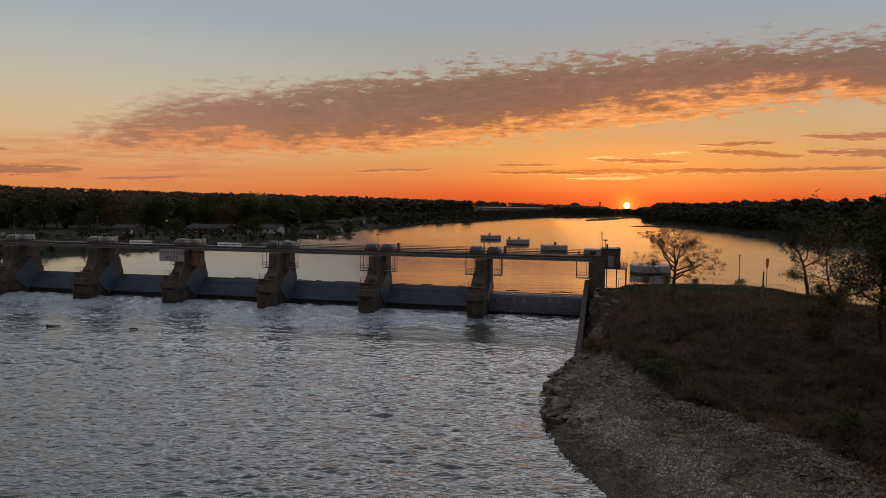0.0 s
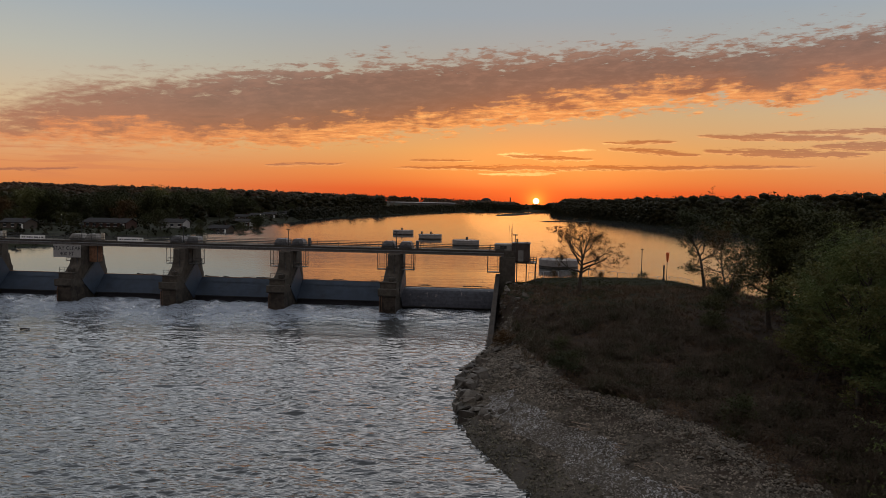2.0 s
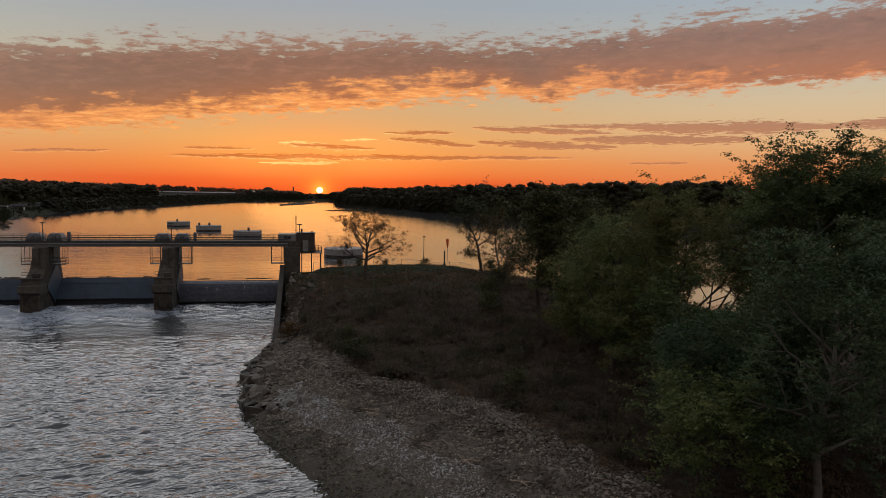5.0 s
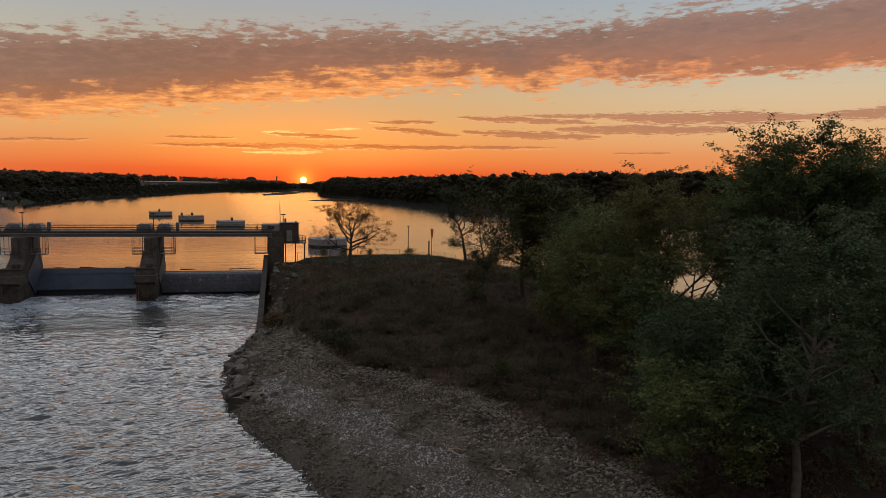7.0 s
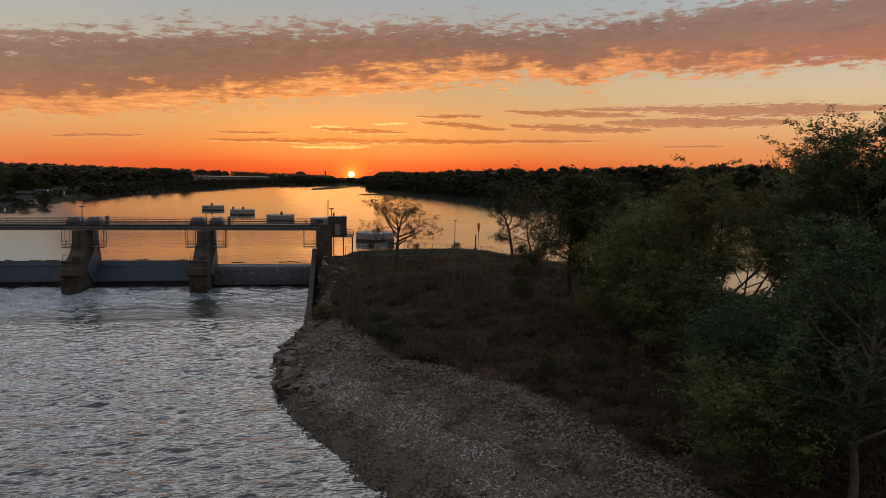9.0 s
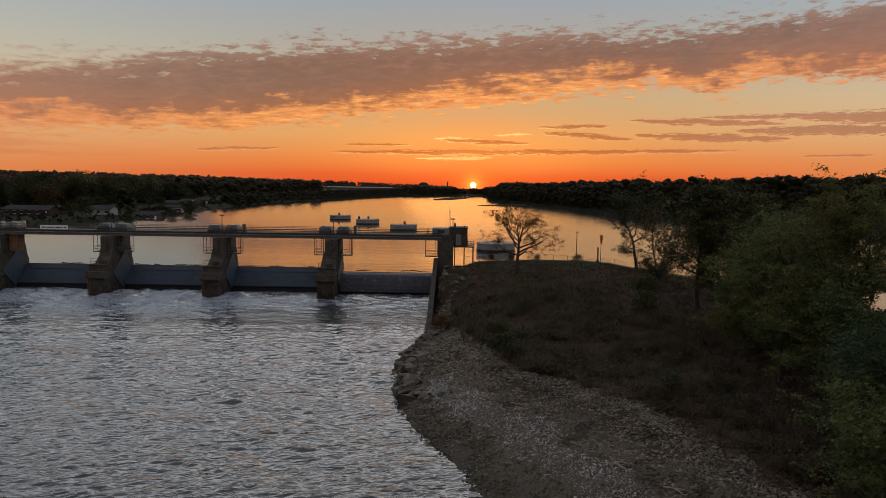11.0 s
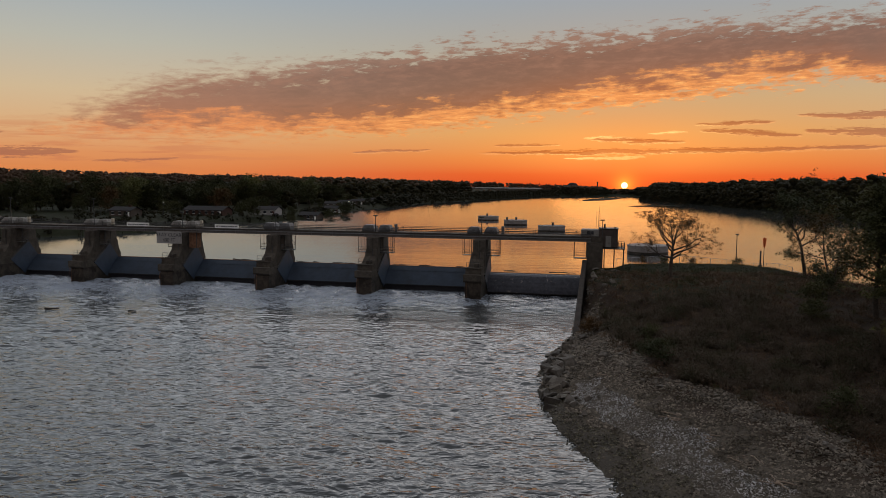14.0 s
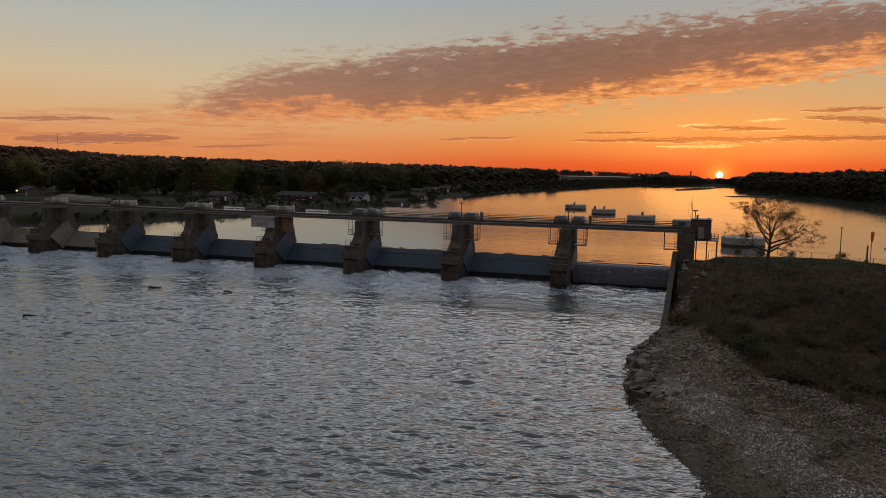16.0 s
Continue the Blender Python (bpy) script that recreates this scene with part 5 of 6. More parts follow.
# ================= woods along the banks =================
def crown_template(seed, lumps, loose):
    """A broad crown of overlapping leafy boughs with loose sprays about them, one unit high and about as wide."""
    rng = np.random.default_rng(seed)
    bm = bmesh.new()
    bmesh.ops.create_icosphere(bm, subdivisions=1, radius=1.0)
    ball, faces = np.array([v.co[:] for v in bm.verts]), np.array([[v.index for v in f.verts] for f in bm.faces])
    bm.free()
    f = (np.arange(lumps) + rng.uniform(0, 1, lumps)) / lumps
    a = np.arange(lumps) * 2.4 + rng.uniform(-0.5, 0.5, lumps)
    reach = 0.33 * np.sqrt(np.clip(1 - (f * 1.2 - 0.4) ** 2, 0.1, 1)) * rng.uniform(0.45, 1, lumps)
    mid = np.stack([np.cos(a) * reach, np.sin(a) * reach, 0.12 + 0.72 * f], 1)
    size = rng.uniform(0.11, 0.2, lumps) * (14 / lumps) ** 0.4
    v = mid[:, None] + ball[None] * size[:, None, None] * rng.uniform(0.6, 1.12, (lumps, 12, 1)) * np.array([1, 1, 0.8])
    tri = (faces[None] + 12 * np.arange(lumps)[:, None, None]).reshape(-1, 3)
    pick = rng.integers(0, lumps, loose)
    d = rng.normal(0, 1, (loose, 3))
    d /= np.linalg.norm(d, axis=1, keepdims=True)
    c = mid[pick] + d * size[pick, None] * rng.uniform(0.85, 1.18, (loose, 1)) * np.array([1, 1, 0.85])
    spray = c[:, None] + rng.normal(0, 0.03, (loose, 3, 3))
    return np.concatenate([v.reshape(-1, 3), spray.reshape(-1, 3)]), np.concatenate([tri, 12 * lumps + np.arange(3 * loose).reshape(-1, 3)])


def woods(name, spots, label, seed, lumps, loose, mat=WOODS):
    rng = np.random.default_rng(seed)
    temps = [crown_template(seed * 10 + i, lumps, loose) for i in range(6)]
    vs, qs, off = [], [], 0
    for x, y, tall in spots:
        v, q = temps[rng.integers(0, 6)]
        a = rng.uniform(0, 6.28)
        w = tall * rng.uniform(1.0, 1.45)
        c, s = math.cos(a), math.sin(a)
        p = np.stack([(v[:, 0] * c - v[:, 1] * s) * w + x, (v[:, 0] * s + v[:, 1] * c) * w + y, v[:, 2] * tall + ground_z(x, y) - 0.06 * tall], 1)
        vs.append(p), qs.append(q + off)
        off += len(p)
    return tagged(new(name, array_mesh(name, np.concatenate(vs), np.concatenate(qs), mat, True)), label, "woods", kind="stuff")


def scatter(ring, n, seed, near, far, inside=None):
    """Spots on land between near and far metres from the pool's shore, within a sector or area."""
    rng = np.random.default_rng(seed)
    x0, x1, y0, y1 = ring
    x, y = rng.uniform(x0, x1, n), rng.uniform(y0, y1, n)
    d = edge_distance(x, y, POOL_EDGE)
    keep = (d > near) & (d < far)
    if inside is not None:
        keep &= inside(x, y)
    return x[keep], y[keep]


rng = np.random.default_rng(11)
def shore_rows(ring, step, depth, low, high, start=2.0):
    """Spots in ragged rows just behind a stretch of shore."""
    out = []
    for (ax, ay), (bx, by) in zip(ring, ring[1:]):
        ln = math.hypot(bx - ax, by - ay)
        nx, ny = (by - ay) / ln, -(bx - ax) / ln
        for row in range(3):
            for i in range(max(1, int(ln / step))):
                f, d = (i + rng.uniform(0, 1)) / max(1, int(ln / step)), start + row * depth + rng.uniform(0, depth)
                out.append((ax + (bx - ax) * f + nx * d, ay + (by - ay) * f + ny * d, rng.uniform(low, high) * (0.62 + 0.2 * row)))
    return out


RIGHT_BANK = [(390, 380), (305, 480), (260, 545), (250, 600), (262, 700), (262, 790), (264, 900), (268, 985), (308, 1110)]
spots = shore_rows(RIGHT_BANK, 6.0, 8.0, 20, 25)
x, y = scatter((200, 620, 200, 1300), 5000, 1, 24, 90, lambda x, y: (x > 240) & (np.degrees(np.arctan2(x, y)) < 62))
spots += [(a, b, rng.uniform(18, 25)) for a, b in zip(x, y) if rng.random() < 0.14]
spots = [(a, b, h * float(np.interp(math.degrees(math.atan2(a, b)), (20, 27, 45), (1.0, 1.12, 1.3)))) for a, b, h in spots]
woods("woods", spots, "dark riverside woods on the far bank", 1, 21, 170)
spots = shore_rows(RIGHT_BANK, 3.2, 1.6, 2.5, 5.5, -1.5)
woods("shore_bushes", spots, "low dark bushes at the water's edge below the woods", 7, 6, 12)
LEFT_BANK = [(-18, 709), (-42, 579), (-60, 476), (-64, 385)]
spots = shore_rows(LEFT_BANK[:2], 4.0, 4.0, 4.5, 8.0, -1.0) + shore_rows(LEFT_BANK[1:], 5.0, 4.0, 1.6, 3.4, -1.0) + shore_rows([(-64, 385), (-78, 339), (-89, 303), (-98, 262), (-120, 238), (-146, 205)], 5.0, 2.0, 1.0, 2.2, -0.8)
woods("shore_bushes", spots, "low dark bushes along the far shore", 6, 6, 20)
x, y = scatter((-330, -58, 240, 480), 4200, 14, 4, 75, lambda x, y: np.hypot(x, y) < 430)
woods("garden_shrubs", [(a, b, rng.uniform(0.9, 2.6)) for a, b in zip(x[:300], y[:300])], "low dark shrubs about the riverside gardens", 8, 5, 20)
FAR_BANK = [(308, 1110), (368, 1230), (430, 1330), (330, 1370), (207, 1290), (119, 1090), (43, 866), (-18, 709)]
spots = shore_rows(FAR_BANK[:5], 8.0, 9.0, 11, 16, -1.0) + shore_rows(FAR_BANK[4:], 3.6, 6.0, 4.5, 7.0, -2.0)
woods("woods", spots, "low dark trees along the distant shore", 5, 7, 20)
x, y = scatter((-620, 60, 215, 1300), 9000, 2, 30, 300, lambda x, y: (x < 40) & (np.hypot(x, y) > 425))
spots = [(a, b, rng.uniform(13, 19)) for a, b in zip(x, y) if rng.random() < 0.09]
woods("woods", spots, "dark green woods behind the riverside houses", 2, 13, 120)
az, rr = rng.uniform(-48, 26, 1600), rng.uniform(900, 2300, 1600)
spots = [(r * math.sin(radians(a)), r * math.cos(radians(a)), rng.uniform(14, 18) * (0.3 if -0.5 < a < 9.5 and r < 1560 else (0.5 if 12.4 < a < 15.2 else 1.0))) for a, r in zip(az, rr)]
xx, yy = np.array([s[0] for s in spots]), np.array([s[1] for s in spots])
ok = edge_distance(xx, yy, POOL_EDGE) > 25
for i in range(420):
    a, r = rng.uniform(9.5, 20), rng.uniform(1400, 1750)
    p = (r * math.sin(radians(a)), r * math.cos(radians(a)), rng.uniform(13, 16.5) * (0.5 if 12.4 < a < 15.0 else 1.0))
    if edge_distance(np.array([p[0]]), np.array([p[1]]), POOL_EDGE)[0] > 4:
        spots.append(p)
        ok = np.append(ok, True)
woods("woods", [s for s, k in zip(spots, ok) if k], "distant autumn-brown wooded hills beyond the river bend, with haze painted in", 3, 8, 30, HAZY_HILLWOOD)
az, rr = rng.uniform(24, 66, 900), rng.uniform(600, 1600, 900)
spots = [(r * math.sin(radians(a)), r * math.cos(radians(a)), rng.uniform(13, 19)) for a, r in zip(az, rr)]
woods("woods", [s for s in spots if edge_distance(np.array([s[0]]), np.array([s[1]]), POOL_EDGE)[0] > 150], "distant woods behind the far bank", 4, 6, 14)

# single trees in front of the woods
FRONT = [grow_tree(81 + i, 15.0 + i, 14.0, 0.35, bare=0.1, levels=2, limbs=16, leaves=4200, leaf=0.36, fuzz=0.95, bunch=7, finest=0.04) for i in range(3)]
made = {}
front = []
for i in range(62):
    f = (i % 31) / 30
    back = 30 * (i // 31)
    ex = np.interp(f, (0, 0.25, 0.5, 0.75, 1), (-330, -215, -135, -102, -86)) - 0.4 * back
    ey = np.interp(f, (0, 0.25, 0.5, 0.75, 1), (350, 372, 392, 440, 560)) + 0.6 * back
    front.append((ex + rng.uniform(-8, 8), ey + rng.uniform(-8, 8), i % 3, rng.uniform(0.85, 1.15), GROVE if i % 4 else (OLIVE if i % 8 else DARKGREEN)))
front.append((-163, 362, 1, 0.75, RUSSET))
front.append((-118, 392, 0, 0.8, RUSSET))
for hx, hy in ((-96, 350), (-76, 362), (-60, 372), (-128, 336), (-98, 366), (-58, 420), (-62, 447), (-74, 456), (-60, 488), (-66, 520), (-56, 562), (-52, 612), (-88, 332), (-70, 348), (-155, 318), (-180, 322), (-118, 322), (-150, 345), (-40, 660), (-36, 690), (-90, 372), (-54, 402)):
    front.append((hx + rng.uniform(-3, 3), hy + rng.uniform(-3, 3), int(rng.integers(0, 3)), rng.uniform(0.32, 0.62), GROVE))
for x, y, k, sc, leaf in front:
    key = (k, leaf.name)
    m = at_ground(x, y, rng.uniform(0, 360), sc)
    if key in made:
        copy_thing(made[key], m)
    else:
        made[key] = plant_tree("tree", "rusty autumn tree by the riverside houses" if leaf is RUSSET else "full green tree by the riverside houses", m, BARK, leaf, FRONT[k], group="trees on the far bank")


# ================= weeds and grass =================
def blades(name, spots, mat, label, seed, tall, wide, per=3, spread=0.25):
    rng = np.random.default_rng(seed)
    x, y = spots
    n = len(x)
    z = height(x, y)
    base = np.repeat(np.stack([x, y, z], 1), per, 0) + np.concatenate([rng.normal(0, spread, (n * per, 2)), np.zeros((n * per, 1)) - 0.05], 1)
    h = tall * np.repeat(rng.uniform(0.45, 1.3, n), per) * rng.uniform(0.6, 1.2, n * per)
    a = rng.uniform(0, 6.28, n * per)
    side = np.stack([np.cos(a), np.sin(a), 0 * a], 1) * (wide * rng.uniform(0.5, 1.4, n * per))[:, None]
    bend = np.stack([np.cos(a + 1.2), np.sin(a + 1.2), 0 * a], 1) * (h * rng.uniform(0.05, 0.5, n * per))[:, None]
    up = np.stack([0 * h, 0 * h, h], 1)
    v = np.stack([base - side, base + side, base + bend * 0.5 + up * 0.6 + side * 0.9, base + bend + up], 1).reshape(-1, 3)
    q = np.arange(len(v)).reshape(-1, 4)
    return tagged(new(name, array_mesh(name, v, q, mat)), label, "weeds", kind="stuff")


def weed_edge(y):
    """Where the gravel bar gives way to weeds."""
    return np.interp(y, (30, 38, 52.8, 60, 66.5, 70.5, 87, 102, 112), (30.5, 30.8, 30.4, 28.5, 25.4, 21.6, 20.2, 21.0, 24.5))


def island_spots(n, seed, test):
    rng = np.random.default_rng(seed)
    x, y = rng.uniform(9, 78, n), rng.uniform(28, 147, n)
    z = height(x, y)
    dt, dp = edge_distance(x, y, TAIL_EDGE), edge_distance(x, y, POOL_EDGE)
    clump = np.sin(x * 0.55 + 1.7 * np.sin(y * 0.31)) + np.sin(y * 0.47 - x * 0.2) + rng.normal(0, 0.5, n)
    keep = (dt > 0.5) & (dp > 0.3) & test(x, y, z, clump)
    return x[keep], y[keep]


def tussocks(name, spots, mat, label, seed, size, stems=10, leaves=44, leaf=0.13, bush=0.0):
    """Low tangled clumps of dry stalks and small leaves, dome-shaped and leaning each its own way."""
    rng = np.random.default_rng(seed)
    temps = []
    for i in range(8):
        a, e = rng.uniform(0, 6.28, leaves), np.arcsin(rng.uniform(0.05, 1, leaves))
        d = np.stack([np.cos(a) * np.cos(e), np.sin(a) * np.cos(e), 0.75 * np.sin(e)], 1)
        lv, _ = leaf_array(d * rng.uniform(0.45, 1.05, (leaves, 1)) + np.array([0, 0, bush]), leaf, rng, 0.5, 0.3)
        a, e = rng.uniform(0, 6.28, stems), rng.uniform(0.5, 1.45, stems)
        d = np.stack([np.cos(a) * np.cos(e), np.sin(a) * np.cos(e), np.sin(e)], 1)
        side = np.stack([-np.sin(a), np.cos(a), 0 * a], 1) * 0.035
        root, tip = d * 0.1, d * rng.uniform(0.8, 1.35, (stems, 1))
        sv = np.stack([root - side, root + side, tip], 1).reshape(-1, 3)
        temps.append(np.concatenate([lv, sv]))
    temps = np.array(temps)
    x, y = spots
    n = len(x)
    z = height(x, y)
    r = size * rng.uniform(0.5, 1.3, n)
    a = rng.uniform(0, 6.28, n)
    c, s = (np.cos(a) * r)[:, None], (np.sin(a) * r)[:, None]
    p = temps[rng.integers(0, 8, n)]
    flat = rng.uniform(0.55, 1.1, n)[:, None] * r[:, None]
    v = np.stack([p[:, :, 0] * c - p[:, :, 1] * s + x[:, None], p[:, :, 0] * s + p[:, :, 1] * c + y[:, None], p[:, :, 2] * flat + z[:, None] - 0.06], -1).reshape(-1, 3)
    return tagged(new(name, array_mesh(name, v, np.arange(len(v)).reshape(-1, 3), mat)), label, "weeds", kind="stuff")


def thicket(x, y, z, c):
    """The belt of tall brush between the gravel and the trees."""
    return (x > weed_edge(y) + 1.0) & (x < np.interp(y, (30, 42, 55, 65, 80, 95, 105), (33, 37, 42, 44, 49, 48, 42))) & (y < 102) & (c > -0.9)


tussocks("brush", island_spots(9000, 31, thicket), BRUSH, "tall tangled brown brush below the trees", 32, 1.45, 26, 110, 0.075, 0.3)
tussocks("weeds", island_spots(9500, 5, lambda x, y, z, c: (x > weed_edge(y) + 0.7 * c) & (y < 126)), WEED, "dry brown weeds over the slope", 6, 0.85, 8, 40)
tussocks("weeds", island_spots(3600, 8, lambda x, y, z, c: (x > weed_edge(y) + 0.5) & (y < 132) & (c > 0.9)), DARKGREEN, "green weeds in clumps on the slope", 9, 0.8, 8, 36)
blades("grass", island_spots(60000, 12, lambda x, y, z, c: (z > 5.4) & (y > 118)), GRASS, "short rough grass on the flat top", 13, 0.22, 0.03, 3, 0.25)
blades("weeds", island_spots(14000, 14, lambda x, y, z, c: (x < weed_edge(y)) & (z > 0.9) & (c > 1.15)), WEED, "scattered dry weeds among the stones", 15, 0.4, 0.035, 3, 0.2)
tussocks("weeds", island_spots(3600, 16, lambda x, y, z, c: (x > weed_edge(y) - 4) & (x < weed_edge(y) + 1) & (c > 0.4)), WEED, "small dry tufts among the rubble", 17, 0.36, 8, 24)


# ================= stones =================
def stone_shape(seed, flat=0.65):
    rng = np.random.default_rng(seed)
    bm = bmesh.new()
    pts = rng.normal(0, 1, (11, 3))
    pts /= np.linalg.norm(pts, axis=1, keepdims=True)
    pts *= rng.uniform(0.8, 1.1, (11, 1)) * np.array([1.0, rng.uniform(0.6, 0.9), flat])
    for p in pts:
        bm.verts.new(p)
    bmesh.ops.convex_hull(bm, input=bm.verts)
    loose = [v for v in bm.verts if not v.link_faces]
    bmesh.ops.delete(bm, geom=loose, context="VERTS")
    bm.verts.index_update()
    s = Shape()
    s.add([v.co[:] for v in bm.verts], [[v.index for v in f.verts] for f in bm.faces])
    bm.free()
    return s


STONES = [stone_shape(100 + i, 0.5 + 0.05 * (i % 4)) for i in range(8)]
STONE_MESH = [s.mesh("boulder", ROCK) for s in STONES]
WET_MESH = [s.mesh("wet_boulder", WETROCK) for s in STONES]


def boulder(x, y, r, turn, k, wet=False, lift=0.15, tilt=0.0):
    ob = new("boulder", (WET_MESH if wet else STONE_MESH)[k % 8])
    ob.matrix_world = pose(x, y, max(ground_z(x, y), -0.25) + r * lift, tilt, 0.6 * tilt, turn) @ Matrix.Scale(r, 4)
    return tagged(ob, "dark wet boulder at the water's edge" if wet else "pale angular limestone boulder on the bank", "boulder", group="boulders on the bank")


rng = np.random.default_rng(77)
for i in range(165):
    yy = rng.uniform(63, 118)
    sx = np.interp(yy, SHORE_Y, SHORE_X)
    off = abs(rng.normal(0, 2.4)) - 0.2
    boulder(sx + off, yy, (0.28 + 1.05 * rng.random() ** 2.0) * (1.1 if 68 < yy < 96 else 0.7), rng.uniform(0, 360), i, off < 0.9 and rng.random() < 0.8, tilt=rng.uniform(-28, 28))
for i in range(66):
    yy = rng.uniform(46, 100)
    boulder(float(weed_edge(yy)) + rng.normal(-1.2, 1.3), yy, rng.uniform(0.2, 0.5), rng.uniform(0, 360), i, lift=0.3, tilt=rng.uniform(-12, 12))
for i in range(60):
    x, y = dam_xy(22.6 + abs(rng.normal(0, 2.0)), rng.uniform(-29, 1))
    boulder(x, y, rng.uniform(0.3, 0.75), rng.uniform(0, 360), i + 3, lift=0.25, tilt=rng.uniform(-25, 25))
boulder(10.2, 67.6, 0.8, 30, 3, True, 0.3)
boulder(11.6, 75.6, 1.25, 60, 1, True, 0.3)
boulder(12.6, 79.0, 1.35, 140, 2, False, 0.3)
boulder(14.8, 80.5, 1.2, 20, 5, False, 0.35)


def pebbles(name, n, seed, test, rmin, rmax, label, mat=PEBBLE):
    """Loose stones, too many to count, as one mesh."""
    rng = np.random.default_rng(seed)
    x, y = rng.uniform(9, 45, n), rng.uniform(33, 112, n)
    z = height(x, y)
    dt = edge_distance(x, y, TAIL_EDGE)
    keep = (dt > -0.6) & test(x, y, z, dt)
    x, y, z = x[keep], y[keep], np.maximum(z[keep], -0.1)
    base = []
    for i in range(6):
        p = rng.normal(0, 1, (6, 3))
        p = np.array([(1, 0.1, 0), (-0.9, 0.2, 0.1), (0.1, 0.8, -0.1), (-0.1, -0.85, 0.05), (0.1, 0.05, 0.6), (0, 0, -0.6)]) + p * 0.16
        base.append(p)
    tri = np.array([(0, 2, 4), (2, 1, 4), (1, 3, 4), (3, 0, 4), (2, 0, 5), (1, 2, 5), (3, 1, 5), (0, 3, 5)])
    k = rng.integers(0, 6, len(x))
    a = rng.uniform(0, 6.28, len(x))
    r = rmin + (rmax - rmin) * rng.power(0.5, len(x))
    p = np.array(base)[k] * r[:, None, None]
    c, s = np.cos(a)[:, None], np.sin(a)[:, None]
    v = np.stack([p[:, :, 0] * c - p[:, :, 1] * s + x[:, None], p[:, :, 0] * s + p[:, :, 1] * c + y[:, None], p[:, :, 2] + z[:, None] + 0.25 * r[:, None]], -1).reshape(-1, 3)
    f = (tri[None] + 6 * np.arange(len(x))[:, None, None]).reshape(-1, 3)
    return tagged(new(name, array_mesh(name, v, f, mat)), label, "gravel", kind="stuff")


def wet_line(x, y):
    return 0.55 + 0.18 * np.sin(x * 0.7 + y * 0.31) + 0.10 * np.sin(y * 1.3)


def bar_share(x, y):
    """0 at the water's edge, 1 where the weeds begin, wavering a little."""
    a = np.interp(y, SHORE_Y, SHORE_X)
    return (x - a) / (weed_edge(y) - a) + 0.05 * np.sin(y * 0.4) + 0.04 * np.sin(x * 1.1 + y * 0.9)


def in_stripe(x, y, z, d):
    """The washed pale gravel along the middle of the bar."""
    q = bar_share(x, y)
    return (q > 0.24) & (q < 0.53) & (y < 74) & (z > wet_line(x, y))


pebbles("gravel", 150000, 21, in_stripe, 0.035, 0.11, "pale grey washed gravel along the river bar")
pebbles("gravel", 110000, 26, lambda x, y, z, d: (x < weed_edge(y) + 0.6) & (z > wet_line(x, y)) & ~in_stripe(x, y, z, d), 0.05, 0.18, "brown muddy gravel covering the river bar", MUDSTONE)
pebbles("wet_gravel", 90000, 23, lambda x, y, z, d: z <= wet_line(x, y), 0.045, 0.17, "dark wet pebbles along the water's edge", WET_PEBBLE)
pebbles("rubble", 3600, 22, lambda x, y, z, d: (x < weed_edge(y)) & (z > 0.2) & (np.sin(x * 0.9 + y * 0.35) + np.sin(y * 0.5) > 0.0), 0.10, 0.28, "angular limestone rubble on the bank", RUBBLE)
pebbles("rubble", 52000, 24, lambda x, y, z, d: (x > weed_edge(y) - 3.4) & (x < weed_edge(y) + 1.2) & (d > 4), 0.06, 0.26, "broken limestone below the weeds", RUBBLE)
pebbles("rubble", 30000, 25, lambda x, y, z, d: (y > 74) & (x < weed_edge(y) + 0.5), 0.08, 0.34, "broken limestone beside the training wall", RUBBLE)


# ================= driftwood and snags =================
def stick(name, x, y, length, r, turn, tilt=3.0, seed=0, mat=DRIFT, label="bleached driftwood branch on the gravel", z=None, category="driftwood"):
    rng = np.random.default_rng(seed)
    s = Shape()
    pts = [Vector((-length / 2 + length * i / 6, rng.uniform(-0.06, 0.06) * length * (i > 0), rng.uniform(-0.015, 0.02) * length)) for i in range(7)]
    s.path(pts, [r * (1 - 0.1 * i) for i in range(7)])
    ob = new(name, s.mesh(name, mat, True))
    ob.matrix_world = pose(x, y, (ground_z(x, y) + r * 0.8 + 0.06) if z is None else z, 0, tilt, turn)
    return tagged(ob, label, category, group="driftwood")


rng = np.random.default_rng(5)
piles = [(20.4, 60.9, 8, 0.7), (21.4, 56.0, 4, 0.8), (22.7, 47.3, 7, 0.8), (22.0, 52.0, 4, 0.8), (24.5, 42.5, 4, 0.9), (30.3, 38.6, 4, 0.9), (16.8, 74.6, 4, 0.5)]
for px, py, n, spread in piles:
    for i in range(n):
        stick("driftwood", px + rng.normal(0, spread * 0.7), py + rng.normal(0, spread * 0.7), rng.uniform(0.5, 1.9), rng.uniform(0.03, 0.085),
              rng.normal(-45, 30), rng.uniform(-6, 6), seed=int(px * 10) + i)
for x, y, ln, turn in [dam_xy(-64.0, -30) + (2.2, 10), dam_xy(-50.0, -28.5) + (1.3, 30), dam_xy(-62, -57) + (2.0, 20), dam_xy(-119, -14) + (5, 0), dam_xy(-116, -19) + (5, 5)]:
    stick("floating_log", x, y, ln, 0.2, turn, 4, seed=int(ln * 7), mat=SNAG, label="dark snag breaking the water surface", z=0.12, category="log")
for i in range(26):
    n = i % 4
    u = -BAY * n + PIER_W + rng.uniform(1, BAY - PIER_W - 2)
    x, y = dam_xy(u, 11.7 + rng.uniform(0, 0.5))
    stick("driftwood", x, y, rng.uniform(0.8, 3.0), rng.uniform(0.05, 0.14), DAM_TURN + rng.normal(0, 12), rng.uniform(-5, 8), seed=300 + i, mat=SNAG,
          label="dark driftwood caught on the gate crest", z=4.62 if n else 4.1)


